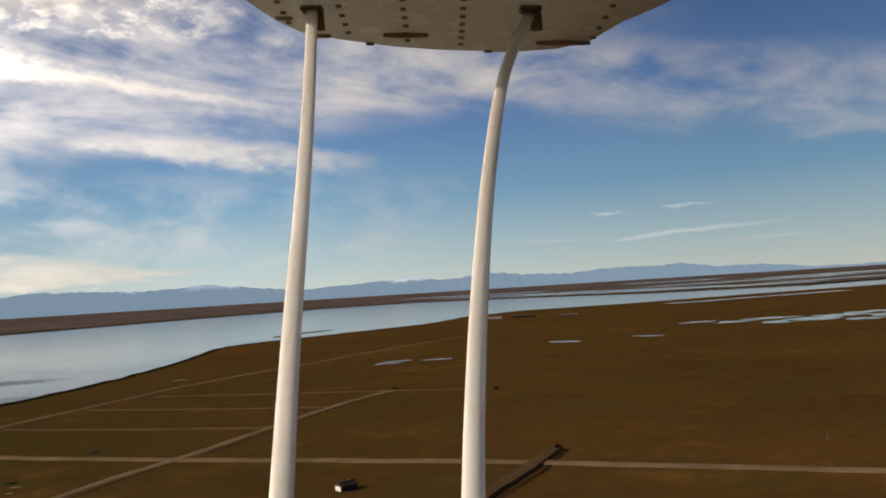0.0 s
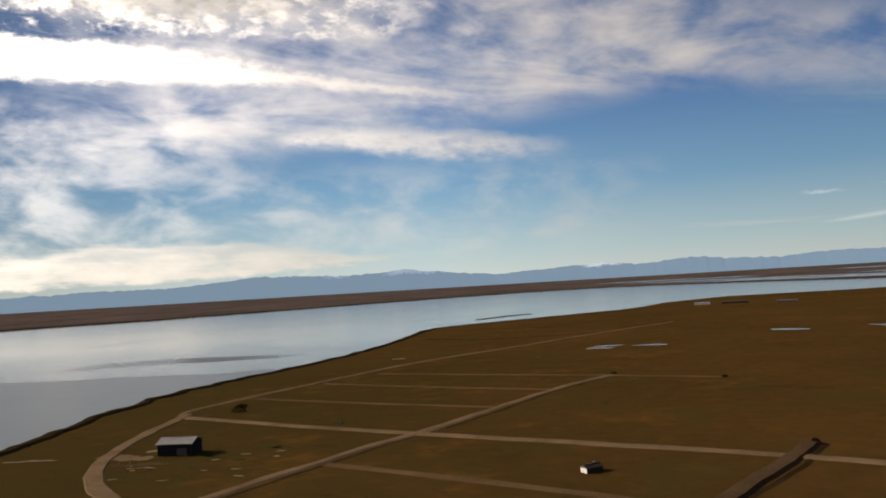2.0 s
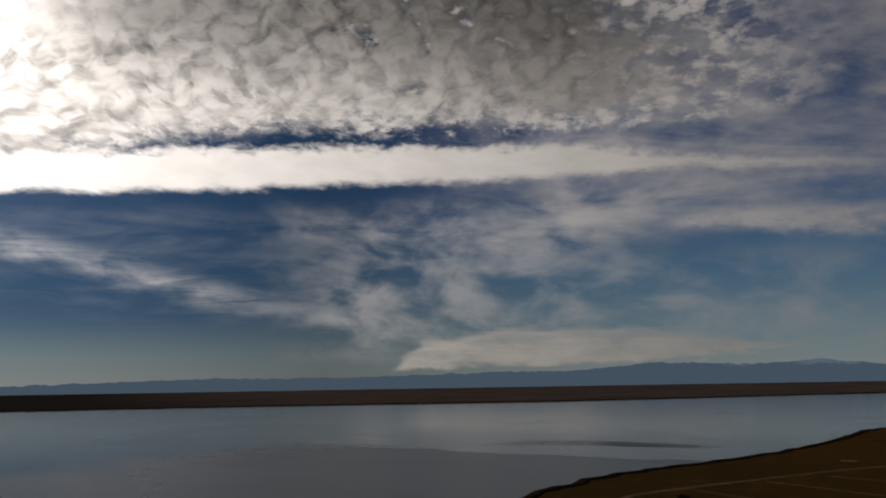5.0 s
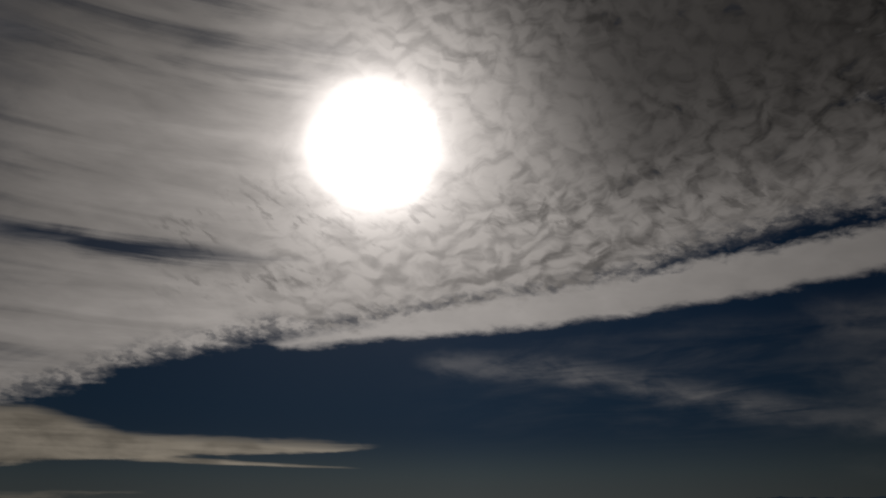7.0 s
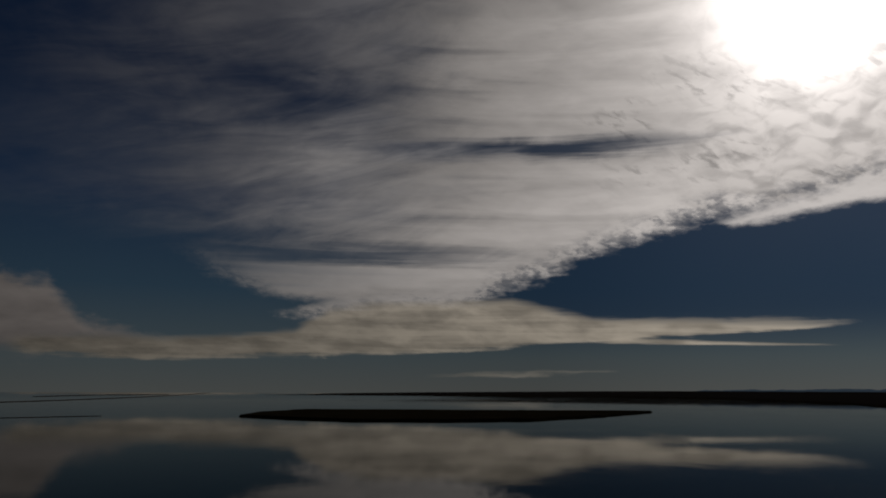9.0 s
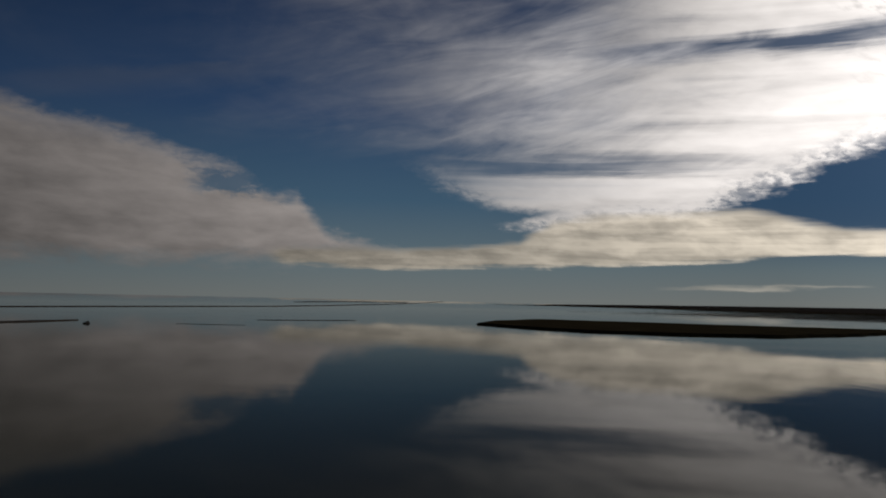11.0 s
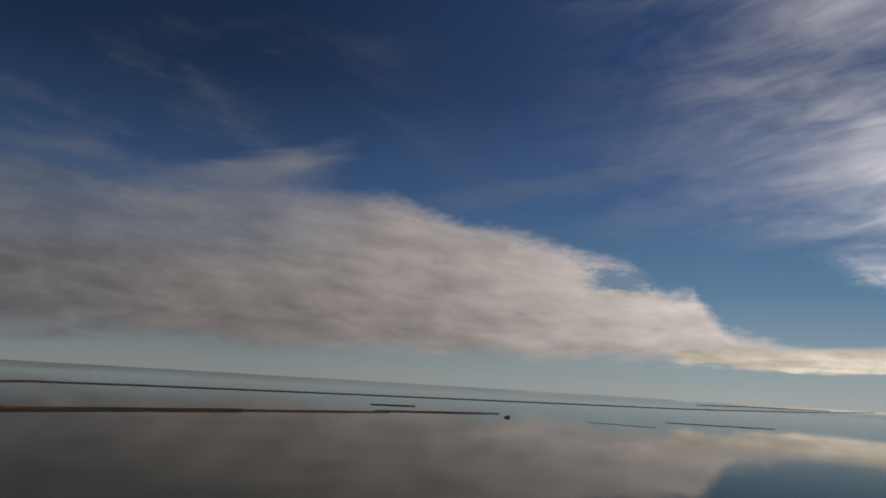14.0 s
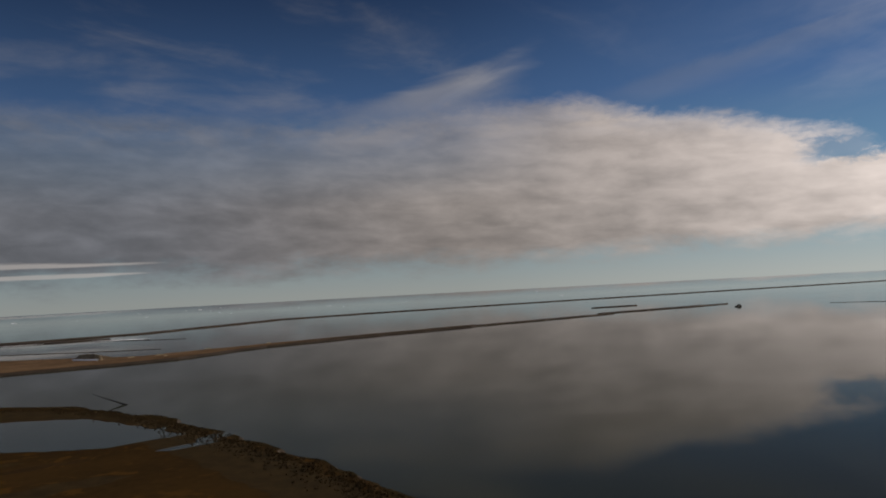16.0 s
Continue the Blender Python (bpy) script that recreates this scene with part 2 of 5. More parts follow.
    veil = k.smooth(floc * 0.75 + soft * 0.3, 0.40, 0.70) * window(el + (soft - 0.5) * 3.0, 1.0, 4.5, 12.0, 14.5) * (
        window(az + (soft - 0.5) * 10.0, 20.0, 31.0, 44.0, 54.0) + 0.85 * window(az + (soft - 0.5) * 10.0, -10.0, 6.0, 20.0, 31.0) * k.smooth(el, 10.5, 7.0))
    sweep = k.smooth(wisp * 0.5 + floc * 0.35 + soft * 0.25, 0.40, 0.68) * window(el - az * 0.17 + (wisp - 0.5) * 5.0, 13.6, 16.6, 18.6, 21.0) * k.smooth(az, 16.0, 4.0)
    high = k.smooth(wisp * 0.5 + big * 0.3 + floc * 0.35, 0.40, 0.70) * k.smooth(az, 44.0, 26.0) * k.smooth(el + az * 0.10, 11.5, 14.5) * k.smooth(az, -26.0, -4.0)
    fluff = k.smooth(curl * 0.5 + puff * 0.4 + rag * 0.2, 0.50, 0.64) * window(az + (soft - 0.5) * 14.0, 8.0, 18.0, 44.0, 52.0) * k.smooth(el + (curl - 0.5) * 1.6, 18.2, 19.2)
    ray = band(e1, [(42, 4.0), (50, 4.4), (60, 6.2), (70, 8.4), (78, 9.2), (81, 10.2)], [(42, 5.0), (50, 7.0), (60, 9.6), (70, 11.6), (78, 11.9), (81, 11.2)], 2.2, 2.6)
    mist = k.smooth(wisp * 0.7 + soft * 0.5, 0.50, 0.85) * window(el, 3.0, 8.0, 12.0, 14.0) * window(az, 30.0, 42.0, 62.0, 84.0)
    line_cloud = band(el + (puff - 0.5) * 0.5 + (flat - 0.5) * 0.5, [(-29, 3.3), (-24, 3.1), (-18, 2.8), (-15, 2.8)], [(-29, 3.5), (-24, 3.6), (-18, 3.35), (-15, 3.0)], 0.3, 0.3) + band(
        el + (curl - 0.5) * 0.6, [(-18, 4.8), (-16, 4.7), (-14, 4.9)], [(-18, 5.0), (-16, 5.1), (-14, 5.0)], 0.2, 0.2) + band(
        el + (curl - 0.5) * 0.6, [(-24, 5.0), (-21, 4.9), (-19, 5.0)], [(-24, 5.2), (-21, 5.3), (-19, 5.1)], 0.2, 0.2)
    thread = k.smooth(flat, 0.54, 0.68) * window(el, 1.6, 2.4, 3.4, 4.4) * k.smooth(az, -4.0, -14.0)
    dots = k.smooth(flat * 0.6 + frag * 0.4, 0.60, 0.66) * window(el, 4.4, 4.7, 5.2, 6.2) * window(az, 72.0, 76.0, 90.0, 95.0)
    low_streak = band(el + (flat - 0.5) * 0.5, [(192, 2.2), (197, 2.0), (212, 2.0)], [(192, 2.3), (197, 2.4), (212, 2.45)], 0.12, 0.12) + band(
        el + (flat - 0.5) * 0.6, [(191, 2.9), (197, 2.8), (212, 2.8)], [(191, 3.0), (197, 3.15), (212, 3.3)], 0.12, 0.15)

    def over(*layers):
        clear = None
        for a in layers:
            c = 1.0 - a.clip()
            clear = c if clear is None else clear * c
        return (1.0 - clear).clip()

    bright = over(slab * 0.95, lens * 0.72, ray * k.smooth(puff * 0.6 + wisp * 0.5, 0.36, 0.7) * 0.52, veil * 0.41, high * 0.64, sweep * 0.42, fluff * 0.85, mist * 0.10, thread * 0.25, dots * 0.7)
    grey = over(mass * 0.97 * (1.0 - inlet), veil_line * 0.13)
    comb = over(upper * 0.64 * (1.0 - 0.6 * k.smooth(el, 16.0, 22.0) * k.smooth(az, 134.0, 124.0)) * (1.0 - inlet), plume * 0.42, faint * 0.3)
    low = over(yellow * 0.88 * (1.0 - inlet * 0.6), prong * 0.85, under * 0.4)
    # clear sky, from the pale horizon to the dark blue overhead
    ramp = k.node("ShaderNodeValToRGB")
    k.plug(ramp.inputs[0], el / 45.0)
    stops = ((0.0, (0.54, 0.62, 0.62)), (0.06, (0.37, 0.53, 0.61)), (0.16, (0.16, 0.345, 0.55)), (0.30, (0.078, 0.19, 0.43)), (0.48, (0.038, 0.10, 0.265)), (1.0, (0.016, 0.045, 0.15)))
    while len(ramp.color_ramp.elements) < len(stops):
        ramp.color_ramp.elements.new(0.5)
    for e, (p, c) in zip(ramp.color_ramp.elements, stops):
        e.position, e.color = p, (*c, 1)
    pale = k.line(az, [(-100, 0.7), (-24, 0.74), (-4, 0.86), (12, 1.0), (28, 0.9), (40, 0.74), (48, 0.6), (62, 0.92), (76, 1.15), (92, 1.0), (104, 0.8), (118, 0.84), (135, 0.84), (170, 0.55), (200, 0.48), (260, 0.7)], 0.0, 1.5) * (1.0 - 0.4 * k.smooth(el, 12.0, 24.0) * k.smooth(az, 140.0, 178.0))
    deep_blue = k.math("MAXIMUM", window(az, 30.0, 60.0, 100.0, 126.0) * window(el, 2.0, 6.0, 60.0, 70.0), 0.0)
    clear_sky = k.times(k.mix(deep_blue * 0.75, ramp.outputs[0], (0.042, 0.17, 0.40, 1)), pale * 10.0)
    base = k.mix(SKY_AIR, clear_sky, k.times(sky.outputs[0], 0.6))
    # what the clouds send on: most towards the sun, least away from it
    lit = 0.30 + 0.95 * ahead.power(1.6) + 1.8 * ahead.power(5.0) + 2.6 * ahead.power(20.0)
    lit_thin = 0.30 + 0.80 * ahead.power(1.6) + 1.25 * ahead.power(5.0) + 1.5 * ahead.power(20.0) + 2.3 * ahead.power(70.0)
    c_bright = k.times((1.0, 0.97, 0.94, 1), (lit + 0.16) * 12.5 * (0.9 + 0.35 * (puff - 0.5)))
    total = k.mix(bright, base, c_bright)
    c_warm = k.times((1.0, 0.93, 0.85, 1), (lit + 0.16) * 11.5 * (0.85 + 0.4 * (puff - 0.5)))
    total = k.mix((lowbank * 0.66).clip(), total, c_warm)
    total = k.mix((line_cloud * 0.24).clip(), total, (8.2, 8.5, 8.7, 1))
    c_comb = k.times((1.0, 0.975, 0.95, 1), (lit + 0.1) * 10.5 * (1.0 + 0.6 * k.smooth(az, 134.0, 114.0)) * (0.70 + 0.5 * (comb_fine - 0.35)))
    total = k.mix(comb, total, c_comb)
    relief = k.smooth(flank + 0.45 + (cells - 0.58) * 1.2 + (big - 0.5) * 0.8, 0.0, 0.95) * cell_part + (1.0 - cell_part) * k.smooth(streak * 0.65 + puff * 0.25 + fibre * 0.1, 0.28, 0.74)
    along, across = az * 0.88 + el * 0.48, el * 0.88 - az * 0.48
    slit = k.smooth(k.noise(k.vec(along * 0.55, across * 1.5, 3.0), 1.0, 4, 0.55, 0.2), 0.50, 0.66) * k.smooth(k.noise(k.vec(az * 0.11, el * 0.2, 9.0), 1.0, 3, 0.5), 0.44, 0.60)
    slit = slit * window(el, 12.5, 15.0, 21.0, 25.0) * window(az, 44.0, 56.0, 96.0, 103.0)
    calm = k.math("MAXIMUM", k.smooth(wisp * 0.6 + big * 0.5 + k.smooth(el, 21.0, 14.0) * 0.05, 0.44, 0.64) * 0.5, ahead.power(160.0) * 0.9)
    calm = k.math("MAXIMUM", calm, 0.5 * k.smooth(az + (soft - 0.5) * 30.0, 60.0, 82.0))
    relief = (relief * (1.0 - calm) + calm * 0.80) * (1.0 - 0.62 * slit)
    off_sun = k.smooth(az, 94.0, 78.0) * k.smooth(el + (big - 0.5) * 8.0, 18.5, 26.0) * k.smooth(ahead, math.cos(radians(5)), math.cos(radians(20)))
    c_grey = k.times((1.0, 0.965, 0.93, 1), lit_thin * 11.5 * (0.34 + 0.96 * relief) * (1.0 - 0.64 * off_sun) * (1.0 - 0.42 * k.smooth(el, 23.0, 32.0) * k.smooth(ahead, math.cos(radians(6)), math.cos(radians(15)))) * (1.0 - 0.35 * k.smooth(az, 46.0, 24.0)) * (1.0 - 0.58 * k.smooth(az + (streak - 0.5) * 16.0, 102.0, 130.0) * k.smooth(el, 8.0, 17.0)) * (1.0 + 0.4 * k.smooth(el, 18.0, 12.0) * window(az, 84.0, 96.0, 122.0, 136.0)))
    total = k.mix(grey, total, c_grey)
    mott = k.noise(k.vec(az * 0.24 - el * 0.15, el * 0.75, 5.0), 1.0, 4, 0.5, 0.25)
    c_bank = k.times(k.mix(k.smooth(az, 168.0, 198.0), (1.0, 0.92, 0.87, 1), (0.64, 0.69, 0.79, 1)), lit * 12.0 * (0.44 + 0.64 * k.smooth(mott * 0.55 + soft * 0.3 + curl * 0.12 + (el - 5.0) * 0.014 + (155.0 - az) * 0.0035, 0.14, 0.80)))
    total = k.mix((bank * 0.95).clip(), total, c_bank)
    c_low = k.times((1.0, 0.905, 0.74, 1), lit * 11.4 * (0.55 + 0.62 * k.smooth(puff * 0.6 + flat * 0.5, 0.36, 0.72)))
    total = k.mix(low, total, c_low)
    total = k.mix((low_streak * 0.5).clip(), total, c_bright)
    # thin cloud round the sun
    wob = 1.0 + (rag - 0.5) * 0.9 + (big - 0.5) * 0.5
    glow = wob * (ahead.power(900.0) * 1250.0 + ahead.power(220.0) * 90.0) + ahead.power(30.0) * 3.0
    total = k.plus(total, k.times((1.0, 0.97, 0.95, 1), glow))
    out = k.node("ShaderNodeOutputWorld")
    bg = k.node("ShaderNodeBackground")
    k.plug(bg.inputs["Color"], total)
    bg.inputs["Strength"].default_value = 0.1
    tree.links.new(bg.outputs[0], out.inputs[0])
    world.cycles.sampling_method = "MANUAL"
    world.cycles.sample_map_resolution = 512


SKY_AIR = 0.05
build_sky()


# ---------------------------------------------------------------- materials
def material(name, colour, other, scale, rough=0.85, bump=0.3, grain=8.0, metal=0.0, spec=0.3, spots=None, depth=0.3):
    """Two colours mixed by a broad and a fine noise, with a relief."""
    m = bpy.data.materials.new(name)
    m.use_nodes = True
    k = Net(m.node_tree)
    bsdf = m.node_tree.nodes["Principled BSDF"]
    coord = k.node("ShaderNodeTexCoord").outputs["Object"]
    broad, mid = k.noise(coord, scale, 5, 0.6, 0.4), k.noise(coord, scale * grain, 6, 0.65)
    fac = k.smooth(broad * 0.6 + mid * 0.4, 0.34, 0.66)
    col = k.mix(fac, (*colour, 1), (*other, 1))
    if spots:
        s = k.smooth(k.noise(coord, scale * spots[3], 4, 0.6, 0.8), spots[4], spots[4] + 0.1)
        col = k.mix(s, col, (*spots[:3], 1))
    k.plug(bsdf.inputs["Base Color"], col)
    k.plug(bsdf.inputs["Roughness"], (rough + (mid - 0.5) * 0.25).clip())
    bsdf.inputs["Metallic"].default_value = metal
    bsdf.inputs["Specular IOR Level"].default_value = spec
    if bump:
        b = k.node("ShaderNodeBump")
        b.inputs["Strength"].default_value, b.inputs["Distance"].default_value = bump, depth
        k.plug(b.inputs["Height"], mid * 0.6 + broad * 0.4)
        k.plug(bsdf.inputs["Normal"], b.outputs[0])
    return m


def water_material(name, rough, bump, deep=(0.009, 0.012, 0.009), chop=0.09):
    m = bpy.data.materials.new(name)
    m.use_nodes = True
    k = Net(m.node_tree)
    bsdf = m.node_tree.nodes["Principled BSDF"]
    coord = k.node("ShaderNodeTexCoord").outputs["Object"]
    xyz = k.node("ShaderNodeSeparateXYZ")
    k.plug(xyz.inputs[0], coord)
    wx, wy = Num(k, xyz.outputs[0]), Num(k, xyz.outputs[1])
    river = k.smooth(wy + wx * 0.2, -60.0, 160.0)
    drift = k.noise(k.vec(wx * 0.004, wy * 0.012, 0.0), 1.0, 5, 0.6, 0.8)
    ruffle = k.smooth(wx + wy * 0.25 + (drift - 0.5) * 420.0, -470.0, -330.0) * k.smooth(wy, 700.0, 420.0) * k.smooth(wy, -60.0, 60.0)
    patch = (k.smooth(k.noise(coord, 0.006, 4, 0.6, 1.0), 0.46, 0.66) * 0.5 + ruffle * 1.4)
    silt = k.noise(coord, 0.0016, 4, 0.6)
    swirl = k.noise(k.vec(wx * 0.012, wy * 0.03, 1.0), 1.0, 5, 0.6, 0.8)
    # ruffled reach along the near bank, and a shoal further out
    reach = k.smooth(wy + (swirl - 0.5) * 70.0, 414.0, 398.0) * k.smooth(wx + wy * 0.1 + (drift - 0.5) * 120.0, -520.0, -380.0)
    shoal = k.smooth(k.math("ABSOLUTE", wx + 248.0) + (swirl - 0.5) * 80.0, 52.0, 26.0) * k.smooth(k.math("ABSOLUTE", wy - 500.0) + (swirl - 0.5) * 50.0, 26.0, 10.0) + 0.7 * k.smooth(k.math("ABSOLUTE", wx + 300.0) + (swirl - 0.5) * 60.0, 75.0, 40.0) * k.smooth(k.math("ABSOLUTE", wy - 498.0 - wx * 0.1 - 28.0) + (swirl - 0.5) * 50.0, 30.0, 12.0)
    dull = k.math("MAXIMUM", reach * 0.8, shoal)
    # cloud reflections put into the river's pale base colour, dulled on the ruffled reach
    k.plug(bsdf.inputs["Base Color"], k.mix(river, k.mix(silt, (*deep, 1), (deep[0] * 2.4, deep[1] * 1.9, deep[2] * 1.5, 1)), k.mix(dull, (0.150, 0.148, 0.138, 1), (0.022, 0.03, 0.036, 1))))
    k.plug(bsdf.inputs["Roughness"], rough + patch * rough * 2.0 + river * chop + river * dull * chop * 1.6)
    k.plug(bsdf.inputs["IOR"], 1.07 + river * 0.22)
    bsdf.inputs["Specular IOR Level"].default_value = 0.5
    b = k.node("ShaderNodeBump")
    b.inputs["Strength"].default_value, b.inputs["Distance"].default_value = bump, 1.0
    k.plug(b.inputs["Height"], k.noise(coord, 0.05, 5, 0.6, 0.5) * (0.3 + patch))
    k.plug(bsdf.inputs["Normal"], b.outputs[0])
    return m


def lay_grass(m, near, rust):
    """Darker green grass towards the river, rusty and dark tufts strewn about."""
    tree = m.node_tree
    k = Net(tree)
    bsdf = tree.nodes["Principled BSDF"]
    base = bsdf.inputs["Base Color"].links[0].from_socket
    coord = k.node("ShaderNodeTexCoord").outputs["Object"]
    xyz = k.node("ShaderNodeSeparateXYZ")
    k.plug(xyz.inputs[0], coord)
    gx, gy = Num(k, xyz.outputs[0]), Num(k, xyz.outputs[1])
    drift = k.noise(coord, 0.02, 5, 0.62, 0.7)
    tufts = k.noise(coord, 0.07, 6, 0.66, 0.3)
    side = k.smooth(gx + gy * 0.12 + (drift - 0.5) * 150.0 + (tufts - 0.5) * 40.0, 70.0, -110.0) * k.smooth(gy, 620.0, 300.0)
    col = k.mix(side * 0.85, base, (*near, 1))
    col = k.mix(k.smooth(tufts * 0.6 + drift * 0.5, 0.56, 0.76) * 0.6, col, (*rust, 1))
    dark = k.smooth(k.noise(coord, 0.09, 6, 0.68, 1.0), 0.58, 0.70)
    col = k.mix(dark * 0.5, col, (near[0] * 0.6, near[1] * 0.7, near[2] * 0.7, 1))
    k.plug(bsdf.inputs["Base Color"], k.mix(k.smooth(gy + (drift - 0.5) * 60.0, -130.0, -215.0) * 0.9, col, (0.015, 0.011, 0.005, 1)))


MARSH = material("marsh_grass", (0.064, 0.033, 0.010), (0.037, 0.0215, 0.007), 0.010, 1.0, 0.5, 16, spots=(0.044, 0.030, 0.009, 5.0, 0.52), spec=0.0)
lay_grass(MARSH, (0.038, 0.026, 0.009), (0.105, 0.050, 0.013))
FLATS = material("far_marsh", (0.085, 0.064, 0.055), (0.045, 0.036, 0.033), 0.004, 1.0, 0.2, 9, spec=0.0)


def dark_west(m, colour):
    """Shade of the backlit western far bank, put into its colour."""
    k = Net(m.node_tree)
    bsdf = m.node_tree.nodes["Principled BSDF"]
    base = bsdf.inputs["Base Color"].links[0].from_socket
    xyz = k.node("ShaderNodeSeparateXYZ")
    k.plug(xyz.inputs[0], k.node("ShaderNodeTexCoord").outputs["Object"])
    k.plug(bsdf.inputs["Base Color"], k.mix(k.smooth(Num(k, xyz.outputs[1]) + Num(k, xyz.outputs[0]) * 0.5, 700.0, -150.0), base, (*colour, 1)))


dark_west(FLATS, (0.022, 0.02, 0.019))


def dark_tail(m, x0, x1, colour):
    """Sand gives way to wet mud from x0 to x1."""
    k = Net(m.node_tree)
    bsdf = m.node_tree.nodes["Principled BSDF"]
    base = bsdf.inputs["Base Color"].links[0].from_socket
    coord = k.node("ShaderNodeTexCoord").outputs["Object"]
    xyz = k.node("ShaderNodeSeparateXYZ")
    k.plug(xyz.inputs[0], coord)
    k.plug(bsdf.inputs["Base Color"], k.mix(k.smooth(Num(k, xyz.outputs[0]) + (k.noise(coord, 0.03, 4) - 0.5) * 90.0, x0, x1), base, (*colour, 1)))


SCRUB = material("scrub", (0.016, 0.012, 0.007), (0.029, 0.020, 0.010), 0.2, 1.0, 0.4, 9, spec=0.0)
MUD = material("wet_mud", (0.018, 0.014, 0.011), (0.032, 0.024, 0.018), 0.05, 0.7, 0.3, 9, spec=0.05)
DARK_SCRUB = material("island_scrub", (0.014, 0.012, 0.008), (0.024, 0.02, 0.012), 0.02, 1.0, 0.4, 9, spec=0.0)
GRAVEL = material("gravel", (0.138, 0.094, 0.056), (0.085, 0.057, 0.033), 0.08, 1.0, 0.4, 20, spec=0.0, spots=(0.085, 0.055, 0.03, 6, 0.6))
DIRT = material("dirt_track", (0.064, 0.040, 0.022), (0.040, 0.025, 0.013), 0.06, 1.0, 0.4, 20, spec=0.0)
SAND = material("sand", (0.100, 0.066, 0.039), (0.048, 0.031, 0.019), 0.02, 0.95, 0.3, 12, spec=0.0)
dark_tail(SAND, 70.0, -20.0, (0.035, 0.026, 0.018))
DARK_MARSH = material("dark_marsh", (0.028, 0.016, 0.006), (0.016, 0.010, 0.0045), 0.03, 1.0, 0.4, 12, spec=0.0, spots=(0.040, 0.021, 0.006, 4, 0.55))
FIELD_EARTH = material("field_earth", (0.098, 0.062, 0.033), (0.060, 0.038, 0.019), 0.05, 1.0, 0.4, 20, spec=0.0)
DITCH = material("ditch_mud", (0.016, 0.010, 0.005), (0.028, 0.017, 0.008), 0.08, 1.0, 0.3, 10, spec=0.0)
PALE = material("pale_gravel", (0.19, 0.155, 0.11), (0.10, 0.075, 0.045), 0.3, 1.0, 0.3, 10, spec=0.0)
WATER = water_material("river_water", 0.022, 0.05)
POND = water_material("pond_water", 0.06, 0.02, (0.012, 0.018, 0.02), 0.02)
ROOF = material("sheet_roof", (0.22, 0.21, 0.21), (0.17, 0.165, 0.165), 0.5, 0.7, 0.1, 8)
DARK_WALL = material("dark_boards", (0.022, 0.02, 0.02), (0.014, 0.013, 0.014), 0.6, 0.9, 0.2, 10, spec=0.1)
WHITE_WALL = material("white_paint", (0.72, 0.70, 0.66), (0.55, 0.52, 0.47), 0.8, 0.6, 0.1, 8)
BROWN_ROOF = material("brown_roof", (0.055, 0.034, 0.026), (0.035, 0.022, 0.018), 0.8, 0.95, 0.2, 8)
WOOD = material("grey_timber", (0.12, 0.105, 0.095), (0.06, 0.052, 0.048), 1.5, 0.85, 0.2, 10)
ICE = material("ice", (0.62, 0.65, 0.68), (0.45, 0.49, 0.53), 0.02, 0.5, 0.2, 8)
WING = material("wing_covering", (0.82, 0.82, 0.79), (0.72, 0.72, 0.68), 6.0, 0.26, 0.04, 7, spec=0.5, depth=0.002, spots=(0.40, 0.36, 0.28, 3.0, 0.66))
STRUT = material("strut_paint", (0.80, 0.78, 0.74), (0.70, 0.66, 0.58), 14.0, 0.3, 0.03, 7, spec=0.6, depth=0.001)
RUBBER = material("dark_stitch", (0.38, 0.31, 0.23), (0.26, 0.20, 0.14), 60.0, 0.7, 0.1, 6, depth=0.001)
BRASS = material("bracket_metal", (0.20, 0.14, 0.09), (0.10, 0.075, 0.055), 40.0, 0.5, 0.1, 6, metal=0.6, depth=0.001)



def let_through(m, colour, share):
    """Passes some light: the wing's thin covering, and the struts to brighten them."""
    tree = m.node_tree
    out = tree.nodes["Material Output"]
    glow, both = tree.nodes.new("ShaderNodeBsdfTranslucent"), tree.nodes.new("ShaderNodeMixShader")
    glow.inputs["Color"].default_value = (*colour, 1)
    both.inputs[0].default_value = share
    tree.links.new(tree.nodes["Principled BSDF"].outputs[0], both.inputs[1])
    tree.links.new(glow.outputs[0], both.inputs[2])
    tree.links.new(both.outputs[0], out.inputs["Surface"])


let_through(WING, (0.84, 0.84, 0.78), 0.22)
# translucency added to lighten the struts' side away from the sun
let_through(STRUT, (0.92, 0.89, 0.84), 0.3)


